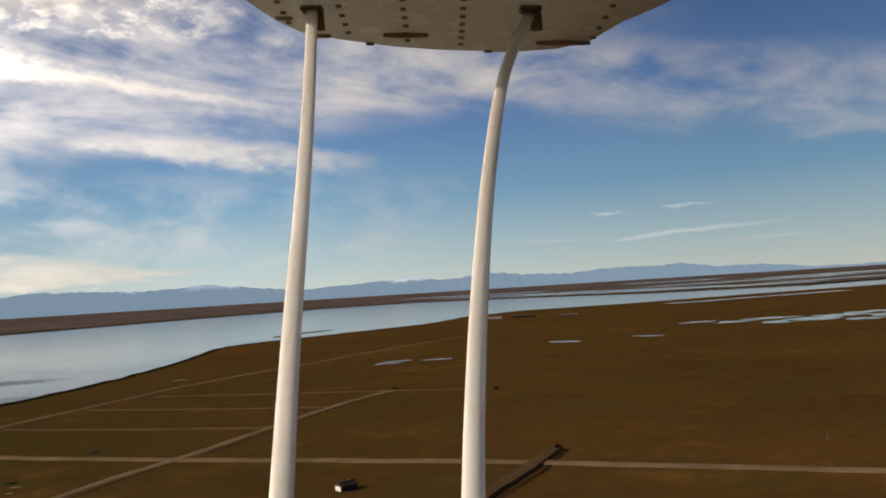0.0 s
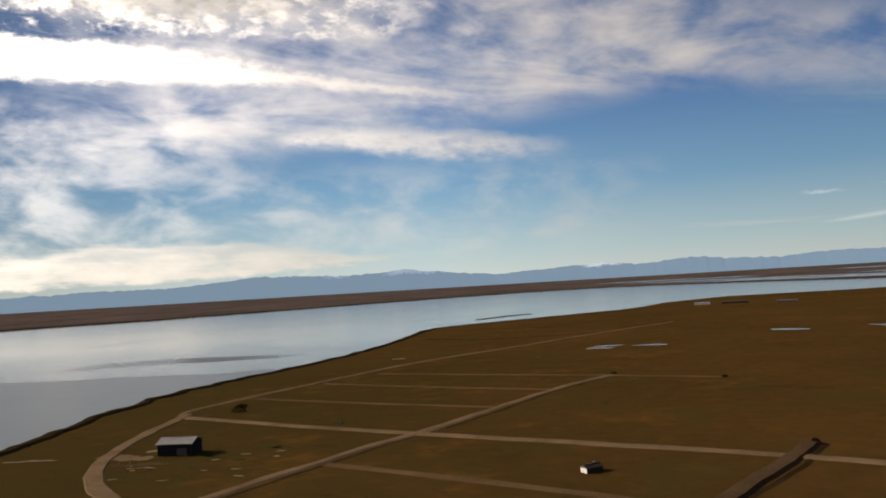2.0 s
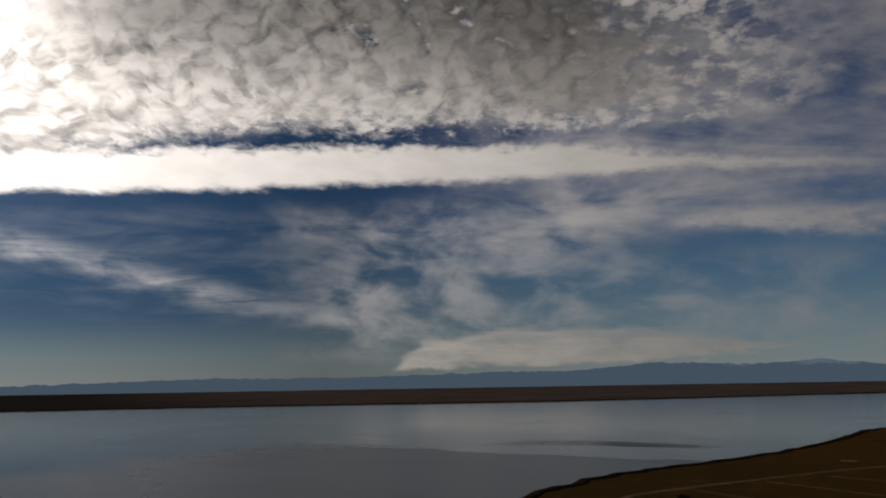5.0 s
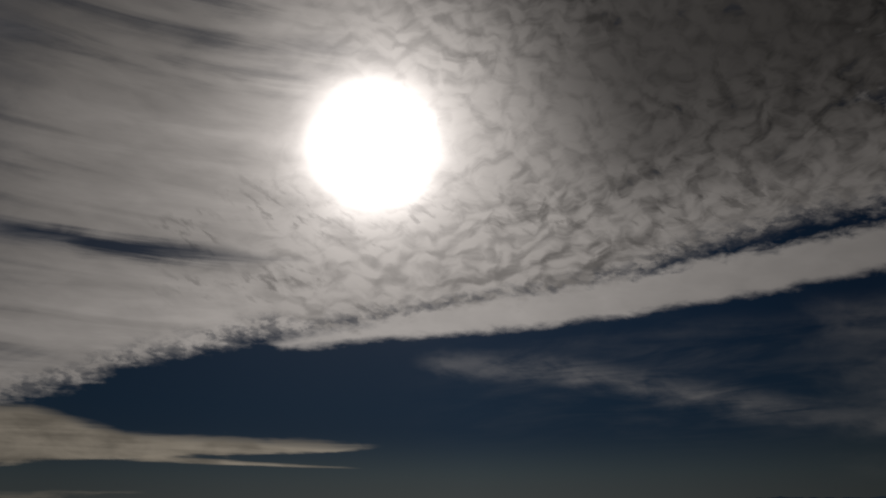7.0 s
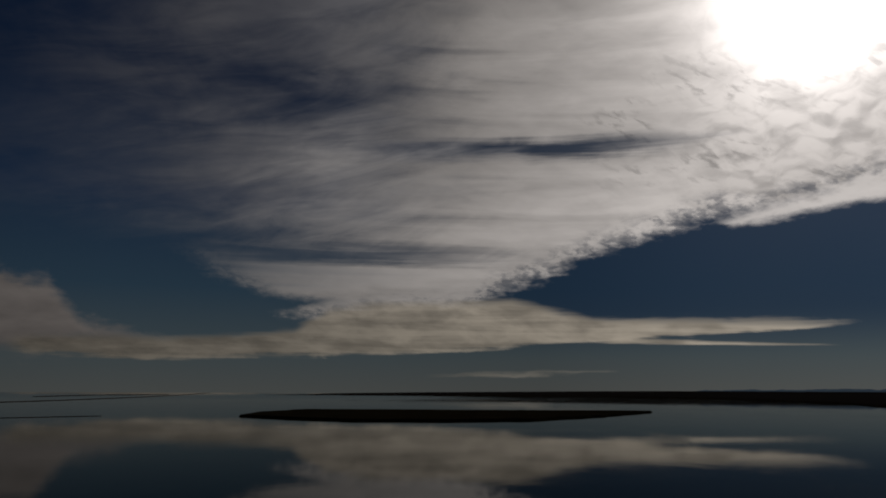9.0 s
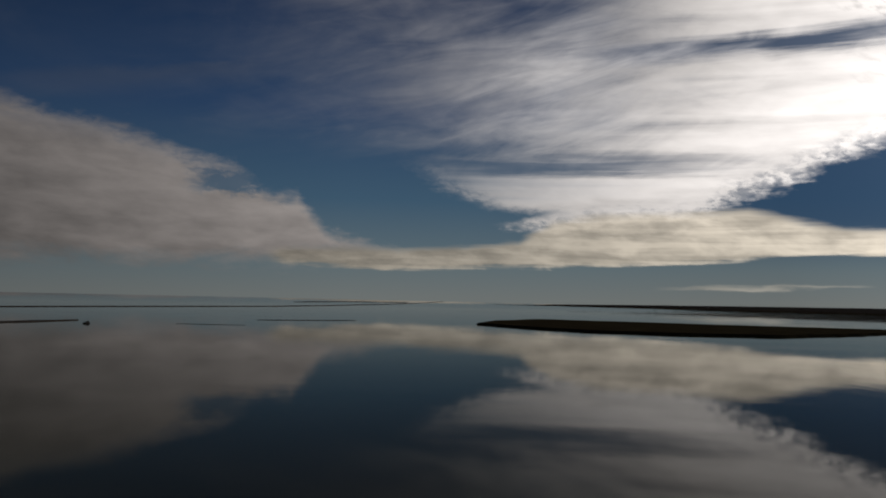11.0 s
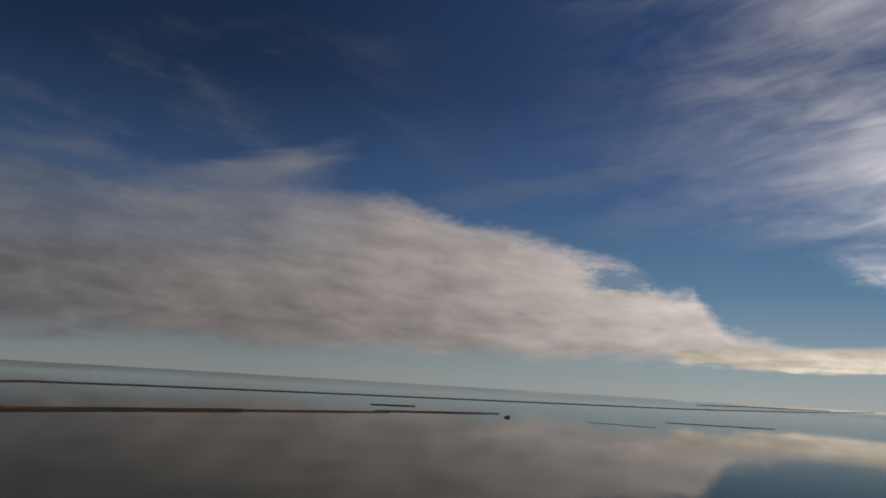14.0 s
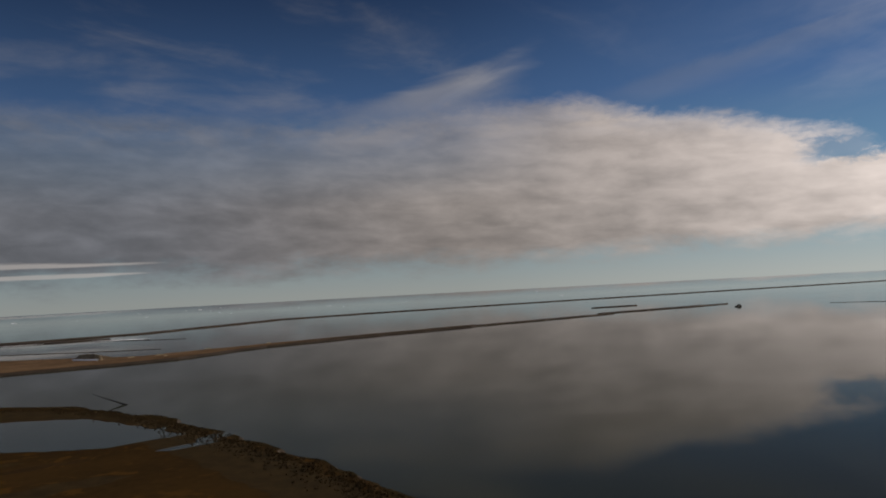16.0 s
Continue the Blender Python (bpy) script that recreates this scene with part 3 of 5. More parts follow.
def mountain_material():
    m = bpy.data.materials.new("blue_mountain")
    m.use_nodes = True
    k = Net(m.node_tree)
    bsdf = m.node_tree.nodes["Principled BSDF"]
    coord = k.node("ShaderNodeTexCoord").outputs["Object"]
    n = k.noise(coord, 0.004, 6, 0.6)
    xyz = k.node("ShaderNodeSeparateXYZ")
    k.plug(xyz.inputs[0], coord)
    height = Num(k, xyz.outputs[2])
    rock = k.mix(k.smooth(n, 0.35, 0.65), (0.018, 0.028, 0.045, 1), (0.03, 0.042, 0.06, 1))
    az = k.math("ARCTAN2", Num(k, xyz.outputs[0]) * -1.0, Num(k, xyz.outputs[1])) * 57.29578
    peaks = k.smooth(az, 10.0, 11.5) * k.smooth(az, 15.5, 14.0) + k.smooth(az, 17.4, 18.2) * k.smooth(az, 19.8, 19.0) * 0.7 + k.smooth(az, -3.0, -1.8) * k.smooth(az, 0.8, -0.4) * 0.8
    fine = k.noise(coord, 0.022, 5, 0.62)
    line = 110.0 + 22.0 * k.smooth(az, 4.0, 9.0)
    snow = (k.smooth(height + (fine - 0.5) * 60.0 - line, 0.0, 14.0) * peaks).clip()
    k.plug(bsdf.inputs["Base Color"], k.mix(snow, rock, (0.8, 0.8, 0.82, 1)))
    # haze of the air between, put in as an even blue glow
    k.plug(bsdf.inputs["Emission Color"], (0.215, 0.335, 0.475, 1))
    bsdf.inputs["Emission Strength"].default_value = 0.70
    bsdf.inputs["Roughness"].default_value = 1.0
    bsdf.inputs["Specular IOR Level"].default_value = 0.0
    return m


MOUNTAIN = mountain_material()


# ---------------------------------------------------------------- mesh helpers
def mesh_object(name, bm, mat, parent=None, label="", smooth=False):
    me = bpy.data.meshes.new(name)
    bm.normal_update()
    bm.to_mesh(me)
    bm.free()
    me.materials.append(mat)
    if smooth:
        for p in me.polygons:
            p.use_smooth = True
    ob = new(name, me)
    if parent:
        ob.parent = parent
    if label:
        ob["label"] = label
    return ob


def part(name, bm, mat, parent, label="", smooth=False):
    return mesh_object(name, bm, mat, parent, label, smooth)


def empty(name, m):
    ob = new(name)
    ob.matrix_world = m
    return ob


def block(bm, lo, hi, bevel=0.0):
    x0, y0, z0 = lo
    x1, y1, z1 = hi
    made = bmesh.ops.create_cube(bm, size=1.0)["verts"]
    for v in made:
        v.co = Vector(((x0 + x1) / 2 + v.co.x * (x1 - x0), (y0 + y1) / 2 + v.co.y * (y1 - y0), (z0 + z1) / 2 + v.co.z * (z1 - z0)))
    if bevel:
        edges = list({e for v in made for e in v.link_edges})
        bmesh.ops.bevel(bm, geom=edges, offset=bevel, segments=1, affect="EDGES")


def wander(points, step, amount, scale, closed=True, seed=0.0):
    """Points along a line, at most step apart, pushed about by noise so that a shore looks ragged."""
    out = []
    n = len(points)
    for i in range(n if closed else n - 1):
        a, b = Vector(points[i]), Vector(points[(i + 1) % n])
        d = (b - a).length
        s = max(step, d / 160)
        for j in range(max(1, int(d / s))):
            p = a.lerp(b, j / max(1, int(d / s)))
            q = Vector((p.x * scale, p.y * scale, seed))
            out.append((p.x + amount * (noise.noise(q) + 0.5 * noise.noise(q * 2.7)), p.y + amount * (noise.noise(q + Vector((9, 4, 2))) + 0.5 * noise.noise(q * 2.7 + Vector((3, 8, 1))))))
    if not closed:
        out.append(tuple(points[-1]))
    return out


def sheet(name, outline, z, drop, mat, slope=1.5, mat_edge=None, afloat=False):
    """Ground with a sloping bank all round."""
    from mathutils import geometry
    flat = [Vector((x, y, z)) for x, y in outline]
    tris = geometry.tessellate_polygon([flat])
    n = len(flat)
    area = sum(flat[i].x * flat[(i + 1) % n].y - flat[(i + 1) % n].x * flat[i].y for i in range(n))
    verts = [tuple(p) for p in flat]
    for i, p in enumerate(flat):
        t = flat[(i + 1) % n] - flat[i - 1]
        o = Vector((t.y, -t.x, 0)).normalized() * (slope if area > 0 else -slope)
        verts.append((p.x + o.x, p.y + o.y, z - drop))
    faces = []
    for t in tris:
        a, b, c = (flat[i] for i in t)
        up = (b - a).cross(c - a).z > 0
        faces.append(tuple(t) if up else tuple(reversed(t)))
    top = len(faces)
    for i in range(n):
        j = (i + 1) % n
        faces.append((i, n + i, n + j, j) if area > 0 else (j, n + j, n + i, i))
    if afloat:
        verts = [(x, y, q + swell(math.hypot(x, y))) for x, y, q in verts]
    me = bpy.data.meshes.new(name)
    me.from_pydata(verts, [], faces)
    me.materials.append(mat)
    if mat_edge:
        me.materials.append(mat_edge)
        for i, p in enumerate(me.polygons):
            if i >= top:
                p.material_index = 1
    return new(name, me)


def curve(points, cuts=6):
    """The same line with its corners rounded."""
    p = [Vector(q) for q in points]
    out = []
    for i in range(len(p) - 1):
        a, b, c, d = p[max(i - 1, 0)], p[i], p[i + 1], p[min(i + 2, len(p) - 1)]
        for j in range(cuts):
            t = j / cuts
            q = 0.5 * (2 * b + (c - a) * t + (2 * a - 5 * b + 4 * c - d) * t * t + (3 * b - a - 3 * c + d) * t ** 3)
            out.append((q.x, q.y))
    return out + [tuple(points[-1])]


def ribbon(name, points, width, height, mat, base=0.0, verge=0.8, step=4.0, amount=0.9):
    """A raised track with sloping sides along a line."""
    pts = [Vector((x, y, 0)) for x, y in wander(curve(points), step, amount, 0.05, closed=False, seed=width)]
    verts, faces = [], []
    for i, p in enumerate(pts):
        t = (pts[min(i + 1, len(pts) - 1)] - pts[max(i - 1, 0)]).normalized()
        s = Vector((-t.y, t.x, 0))
        w = width / 2 * (1 + 0.25 * noise.noise(p * 0.07) + 0.22 * noise.noise(p * 0.3))
        for off, h in ((-w - verge, -0.02), (-w, height * 0.9), (0, height), (w, height * 0.9), (w + verge, -0.02)):
            q = p + s * off
            verts.append((q.x, q.y, base + h))
    for i in range(len(pts) - 1):
        for j in range(4):
            a = i * 5 + j
            faces.append((a, a + 5, a + 6, a + 1))
    me = bpy.data.meshes.new(name)
    me.from_pydata(verts, [], faces)
    me.flip_normals()
    me.materials.append(mat)
    return new(name, me)


# ---------------------------------------------------------------- water and land
WATER_Z = -0.9


def swell(d):
    """The sea's rim, no more than a few km off, stands at the height of the true horizon."""
    return 19.0 * max(0.0, (d - 3000.0) / 1900.0) ** 2


def disc(name, radius, z, mat, rings=48, spokes=120):
    verts, faces = [(0, 0, z)], []
    for r in range(1, rings + 1):
        d = radius * (r / rings) ** 2
        rise = swell(d)
        for s in range(spokes):
            a = 2 * math.pi * s / spokes
            verts.append((d * math.cos(a), d * math.sin(a), z + rise))
    for s in range(spokes):
        faces.append((0, 1 + s, 1 + (s + 1) % spokes))
    for r in range(rings - 1):
        for s in range(spokes):
            a, b = 1 + r * spokes + s, 1 + r * spokes + (s + 1) % spokes
            faces.append((a, a + spokes, b + spokes, b))
    me = bpy.data.meshes.new(name)
    me.from_pydata(verts, [], faces)
    me.materials.append(mat)
    return new(name, me)


tagged(disc("water", 4900, WATER_Z, WATER), "calm grey-blue river and sea reflecting the clouds", "water", kind="structure")

SHORE = [(110, -388), (60, -334), (36, -295), (8, -244), (-13, -200), (-40, -150), (-62, -95), (-80, -30), (-112, 40), (-150, 110), (-167, 159),
         (-184, 224), (-192, 290), (-189, 340), (-174, 412), (-162, 500), (-160, 610), (-160, 745), (-98, 820), (36, 968), (100, 1140), (210, 1280),
         (390, 1290), (620, 1372), (820, 1428)]
land = sheet("ground", wander(SHORE, 3.0, 4.2, 0.05, closed=False) + [(1500, 1600), (4600, 1700), (4700, -1400), (1500, -700), (600, -470), (300, -420), (143, -402)],
             0.0, 1.2, MARSH, 1.6, MUD)
tagged(land, "flat brown marsh grassland beside the river", "marsh", kind="structure")

FAR_SHORE = [(-3650, -2500), (-4050, -1640), (-4250, -700), (-3900, -82), (-3000, 300), (-2480, 310), (-2057, 780), (-1703, 1289), (-1330, 1560), (-1080, 1800), (-880, 2200),
             (-660, 2650), (-300, 3150), (80, 3300), (420, 2800), (700, 2150), (1040, 1880), (2000, 2150), (4000, 2050)]


def shore_reach(az):
    """How far off the far bank begins in that direction."""
    for (x0, y0), (x1, y1) in zip(FAR_SHORE, FAR_SHORE[1:]):
        a0, a1 = math.degrees(math.atan2(-x0, y0)), math.degrees(math.atan2(-x1, y1))
        if a0 >= az >= a1:
            f = (a0 - az) / max(1e-6, a0 - a1)
            return math.hypot(x0, y0) * (1 - f) + math.hypot(x1, y1) * f
    return 4500.0


def far_height(az, d):
    r = shore_reach(az)
    f = max(0.0, min(1.0, (d - r) / (4760.0 - r)))
    return 2.5 + 35.0 * f + swell(r) * (1 - f)


def far_bank():
    """Low bank that rises very gently to the foot of the mountains."""
    verts, faces, n, rings = [], [], 1100, 7
    for i in range(n + 1):
        az = 124.0 - 186.0 * i / n
        r = shore_reach(az)
        q = Vector((az * 0.8, 3.0, 0.0))
        r += r * 0.010 * (noise.noise(q) + 0.6 * noise.noise(q * 3.3) + 0.4 * noise.noise(q * 9.0))
        r = min(r, 4440)
        for j in range(-1, rings):
            f = max(j, 0) / (rings - 1)
            d = r + (4760 - r) * f if j >= 0 else r - 14
            p = towards(az, 0) * d
            taper = min(1.0, (124.0 - az) / 28.0) ** 0.45
            verts.append((p.x, p.y, swell(r) - 1.6 if j < 0 else ((2.5 + 35.0 * f) * taper if f else 2.5 * taper - (1 - taper) * 0.6) + swell(r) * (1 - f)))
    w_ = rings + 1
    for i in range(n):
        for j in range(rings):
            a = i * w_ + j
            faces.append((a, a + 1, a + w_ + 1, a + w_))
    me = bpy.data.meshes.new("far_shore_ground")
    me.from_pydata(verts, [], faces)
    me.materials.append(FLATS)
    me.materials.append(SCRUB)
    for i, p in enumerate(me.polygons):
        p.material_index = 1 if i % rings == 0 else 0
    me.flip_normals()
    return tagged(new("far_shore_ground", me), "low brown far bank running flat to the mountains", "far bank", kind="structure")


far_bank()


def strip(points, width, z, mat, name, label, category, ends=0.15, seed=0.0, ragged=0.3, kind="structure"):
    """A long low bar of ground along a line, narrow at its ends."""
    line = [Vector((x, y)) for x, y in wander(points, width * 0.8, width * ragged, 0.6 / width, closed=False, seed=seed)]
    left, right = [], []
    n = len(line)
    for i, p in enumerate(line):
        t = (line[min(i + 1, n - 1)] - line[max(i - 1, 0)]).normalized()
        s = Vector((-t.y, t.x))
        f = i / (n - 1)
        w = width / 2 * (min(1.0, f / 0.2) * (1 - ends) + ends) * (min(1.0, (1 - f) / 0.2) * (1 - ends) + ends) * (1 + 0.5 * noise.noise(Vector((p.x * 0.02, p.y * 0.02, seed))))
        left.append(tuple(p + s * w))
        right.append(tuple(p - s * w))
    return tagged(sheet(name, left + right[::-1], z, z - WATER_Z + 0.3, mat, width * 0.08, MUD, True), label, category, kind=kind)


island = sheet("dark_island", wander([(-1035, -745), (-985, -620), (-960, -520), (-1000, -400), (-1090, -300), (-1300, -240), (-1600, -195), (-1560, -330), (-1480, -520),
                                      (-1440, -700), (-1380, -840), (-1180, -810)], 12, 9, 0.02, seed=2.0), 1.8, 3.3, DARK_SCRUB, 3)
tagged(island, "low dark island of scrub lying in the sea", "island", kind="structure")
spit = sheet("sand_spit", wander([(700, -430), (420, -500), (219, -591), (156, -619), (118, -640), (60, -722), (-40, -792), (-140, -850), (-150, -872), (-42, -812), (62, -750), (150, -684),
                                  (213, -706), (290, -736), (480, -700), (760, -640)], 6, 4, 0.03, seed=1.0), 0.6, 1.8, SAND, 4, MUD)
tagged(spit, "long brown sand spit in the shallow sea", "sand bar", kind="structure")
strip([(40, -765), (-145, -862), (-290, -935), (-340, -962)], 14, 0.2, MUD, "mud_bar", "narrow dark mud bar in the sea", "sand bar", seed=2.0)
strip([(-330, -985), (-420, -1015), (-545, -1062)], 16, 0.2, MUD, "mud_bar", "narrow dark mud bar in the sea", "sand bar", seed=3.0)
strip([(-395, -1195), (-470, -1205)], 16, 0.3, MUD, "mud_bar", "small dark mud bar in the sea", "sand bar", seed=4.0)
strip([(900, -900), (560, -1060), (390, -1140), (270, -1215), (95, -1555), (-80, -1640), (-420, -1755), (-1000, -1900), (-1743, -2080), (-2500, -2440), (-3800, -2950)], 26, 0.6, MUD,
      "barrier_bar", "thin dark barrier bar far out in the sea", "sand bar", seed=5.0)
strip([(470, -1090), (390, -1075), (340, -1076), (285, -1084)], 40, 0.3, MUD, "mud_bar", "broad dark mud bar in the sea", "sand bar", seed=6.0)
strip([(-600, -915), (-655, -845)], 4, -0.6, MUD, "mud_bar", "faint thin mud bar in the sea", "sand bar", seed=7.0)
strip([(-800, -1000), (-870, -970), (-950, -935)], 9, -0.3, MUD, "mud_bar", "short dark mud bar in the sea", "sand bar", seed=8.0)
strip([(-2600, -2950), (-3000, -3050), (-3400, -2900)], 40, 0.8, MUD, "mud_bar", "far dark mud bar near the horizon", "sand bar", seed=9.0)
strip([(-140, 905), (-125, 938), (-108, 972), (-92, 990), (-80, 994)], 8, -0.3, MUD, "mud_bar", "dark mud spit in the river by the bank", "sand bar", seed=10.0)
strip([(460, -890), (293, -833), (240, -812), (190, -795), (160, -790)], 4, -0.6, MUD, "mud_bar", "thin dark mud bar behind the spit", "sand bar", seed=12.0, ragged=0.9)
strip([(262, -1020), (212, -989), (172, -976)], 4, -0.6, MUD, "mud_bar", "thin dark mud bar behind the spit", "sand bar", seed=13.0, ragged=0.9)
strip([(300, -1050), (258, -1032), (222, -1012)], 14, -0.5, ICE, "shore_ice", "white rim of ice along a mud bar", "ice", seed=14.0)
strip([(420, -1040), (380, -1046), (352, -1052)], 10, -0.5, ICE, "shore_ice", "white rim of ice along a mud bar", "ice", seed=15.0)


def pond(points, label="shallow pond in the brown marsh", z=0.05, amount=2.0, scale=0.1, seed=0.0, mat=POND, name="pond", category="pond"):
    ob = sheet(name, wander(points, 3.0, amount, scale, seed=seed), z, 0.06, mat, 0.1)
    return tagged(ob, label, category, kind="structure")


def oval(x, y, rx, ry, turn=0.0):
    return [(x + rx * math.cos(a) * math.cos(turn) - ry * math.sin(a) * math.sin(turn), y + rx * math.cos(a) * math.sin(turn) + ry * math.sin(a) * math.cos(turn))
            for a in (2 * math.pi * i / 14 for i in range(14))]


pond(oval(-3, 452, 9, 3.4, -0.1), seed=1.0, amount=3)
pond(oval(2, 464, 8, 3.0), seed=1.5, amount=2.6)
pond(oval(25, 458, 9, 4), seed=2.0, amount=3)
pond(oval(118, 530, 12, 5, -0.6), seed=3.0, amount=4)
pond(oval(178, 532, 12, 5, -0.6), seed=4.0, amount=4)
for i, (x, y, rx, ry, t) in enumerate([(286, 622, 22, 9, 0.2), (300, 590, 16, 14, 0.7), (322, 640, 24, 9, -0.3), (335, 596, 26, 20, 0.5), (356, 560, 16, 10, 0.2), (372, 620, 22, 12, -0.2), (395, 585, 20, 18, 0.6),
                                       (260, 650, 16, 6, 0.1), (420, 640, 26, 10, 0.0)]):
    pond(oval(x, y, rx, ry, t), seed=5.0 + i * 0.7, amount=9, scale=0.09)
pond([(170, -372), (130, -354), (93, -347), (66, -319), (50, -296), (66, -283), (99, -289), (140, -296), (190, -300)], "shallow lagoon behind the dark marsh shore", z=0.07, seed=8.0, amount=4, scale=0.05)
pond(oval(62, -306, 8, 2.6, 0.9), "small pool in the dark marsh shore", z=0.075, seed=11.0, amount=1.5)
pond(oval(44, -276, 9, 2.6, 0.5), "small pool in the dark marsh shore", z=0.075, seed=12.0, amount=1.5)
pond(oval(38, -288, 9, 4, 1.0), "small pool in the dark marsh shore", z=0.07, seed=9.0)
# this pool's dark water is a matt brown colour, without reflection
pond(oval(78, -262, 12, 2.5, 0.5), "dark narrow pool in the brown marsh", z=0.07, seed=10.0, amount=1.6, mat=DITCH, name="dark_pool")


def far_channel(az0, az1, f0, f1, width):
    """A long bright channel lying on the gentle slope of the far bank; f0 and f1 say how far up it lies."""
    verts, faces, n = [], [], 60
    for i in range(n + 1):
        g = i / n
        az = az0 + (az1 - az0) * g
        r = shore_reach(az)
        f = f0 + (f1 - f0) * g + 0.012 * noise.noise(Vector((az * 0.6, f0 * 9, 1.0)))
        d = r + (4760 - r) * f
        half = width * min(1.0, 6 * g, 6 * (1 - g)) * (0.7 + 0.6 * abs(noise.noise(Vector((az * 1.3, 2.0, f0)))))
        for o in (-half, half):
            p = towards(az, 0) * (d + o)
            verts.append((p.x, p.y, far_height(az, d + o) + 0.6))
    for i in range(n):
        faces.append((2 * i, 2 * i + 1, 2 * i + 3, 2 * i + 2))
    me = bpy.data.meshes.new("far_channel")
    me.from_pydata(verts, [], faces)
    me.flip_normals()
    me.materials.append(POND)
    return tagged(new("far_channel", me), "long bright channel on the far flats", "channel", kind="structure")


far_channel(-2, -24, 0.16, 0.10, 60)
far_channel(-6, -31, 0.05, 0.05, 70)
far_channel(-16, -24, 0.55, 0.50, 90)
far_channel(-25, -40, 0.36, 0.40, 80)
far_channel(-17, -34, 0.22, 0.30, 70)
far_channel(-25, -58, 0.10, 0.16, 50)
far_channel(-29, -50, 0.42, 0.36, 60)
far_channel(0, -12, 0.30, 0.30, 60)
for i, (x0, y0, x1, y1, wd) in enumerate([(420, 1150, 760, 1250, 14)]):
    d = Vector((x1 - x0, y1 - y0)).normalized()
    s = Vector((-d.y, d.x)) * wd
    pond([(x0 + s.x, y0 + s.y), (x1 + s.x, y1 + s.y), (x1 - s.x, y1 - s.y), (x0 - s.x, y0 - s.y)], "long shallow channel in the marsh", 0.05, 5, 0.02, float(i), name="marsh_channel")


# ---------------------------------------------------------------- distant mountains
def mountains():
    k = 4800.0
    profile = [(-75, 0.1), (-36, 0.05), (-30, 0.1), (-26, 0.5), (-23.4, 0.55), (-20.9, 0.95), (-18.6, 0.85), (-16.2, 0.95), (-13, 0.72), (-10.3, 0.9), (-7.7, 1.15), (-3.5, 0.8), (-1.2, 1.1),
               (2.8, 0.9), (6.7, 0.72), (10.3, 1.1), (13.2, 1.5), (15.9, 1.3), (19, 1.3), (24, 1.55), (26, 1.35), (30, 1.0), (34.8, 1.05), (41, 0.95), (48, 0.8), (56, 0.85), (67, 0.55), (80, 0.15),
               (92, 0.0), (104, -0.5)]
    verts, faces = [], []
    n, rows = 700, 6
    for i in range(n + 1):
        az = -75 + 179 * i / n
        for (a0, e0), (a1, e1) in zip(profile, profile[1:]):
            if a0 <= az <= a1:
                e = e0 + (e1 - e0) * (az - a0) / (a1 - a0)
                break
        q = Vector((az * 0.22, 2.0, 0.0))
        e += 0.16 * (0.3 - abs(noise.noise(q * 2.1))) + 0.14 * (0.3 - abs(noise.noise(q * 5.0))) + 0.07 * noise.noise(q * 14.0)
        top = max(2.0, 40 + k * math.tan(radians(e)))
        for r in range(rows):
            f = r / (rows - 1)
            d = k - 40 + 90 * f
            p = towards(az, 0) * d
            verts.append((p.x, p.y, -5 + (top + 5) * f + (1 - f) * f * 30 * noise.noise(Vector((az * 0.3, f * 2, 5)))))
    for i in range(n):
        for r in range(rows - 1):
            a = i * rows + r
            faces.append((a, a + rows, a + rows + 1, a + 1))
    me = bpy.data.meshes.new("mountains")
    me.from_pydata(verts, [], faces)
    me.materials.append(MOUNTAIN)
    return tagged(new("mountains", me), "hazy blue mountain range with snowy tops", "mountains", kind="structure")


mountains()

# ---------------------------------------------------------------- tracks
ROAD = "pale gravel track on a low bank across the marsh"
tagged(ribbon("track", [(-150, 249), (-105, 229), (-61, 211), (-16, 194), (30, 176.3), (84, 151), (170, 112), (300, 50)], 2.7, 0.3, GRAVEL), ROAD, "track", kind="structure")
tagged(ribbon("track", [(-89, 142), (-79, 166), (-66, 195), (-56, 212), (-37, 255), (-19, 296), (0, 326)], 2.7, 0.28, GRAVEL), ROAD, "track", kind="structure")
tagged(ribbon("track", [(-152, 252), (-154, 266), (-137, 320), (-101, 412), (-53, 489), (-6, 569), (60, 670)], 2.2, 0.3, GRAVEL), ROAD, "track", kind="structure")
tagged(ribbon("track", [(-152, 256), (-148, 236), (-146, 220), (-139, 192), (-131, 173), (-116, 153), (-101, 140), (-93, 137), (-89, 143)], 3.6, 0.25, GRAVEL, verge=0.4),
       "curved pale gravel road round the shed", "track", kind="structure")
tagged(ribbon("track", [(39, 187), (29, 168), (15, 146), (-6, 112), (-20, 92)], 3.2, 0.6, DIRT), "broad earth bank across the marsh", "track", kind="structure")
def ditch(points, width, label):
    tagged(ribbon("ditch", points, width, 0.04, DITCH, verge=0.5), label, "ditch", kind="structure")


ditch([(-86, 140), (-76, 164), (-63, 193.5), (-57, 206)], 0.5, "dark ditch along the gravel track")
ditch([(-50, 216), (-34, 254), (-16, 295), (-2, 318)], 0.5, "dark ditch along the gravel track")
ditch([(-135, 596), (-97, 571), (-56, 566), (-2, 582)], 5.0, "broad dark ditch in the brown marsh")
# dark strip painted for the shade along the earth bank's right side
ditch([(42, 186), (33, 168), (19, 146), (-2, 112)], 0.8, "dark strip for the shaded side of the earth bank")
FIELD = "narrow worn field line in the brown grass"
tagged(ribbon("field_line", [(-143, 291), (-92, 270), (-39, 251)], 1.8, 0.15, FIELD_EARTH), FIELD, "track", kind="structure")
tagged(ribbon("field_line", [(-127, 331), (-75, 308), (-22, 288)], 1.8, 0.15, FIELD_EARTH), FIELD, "track", kind="structure")
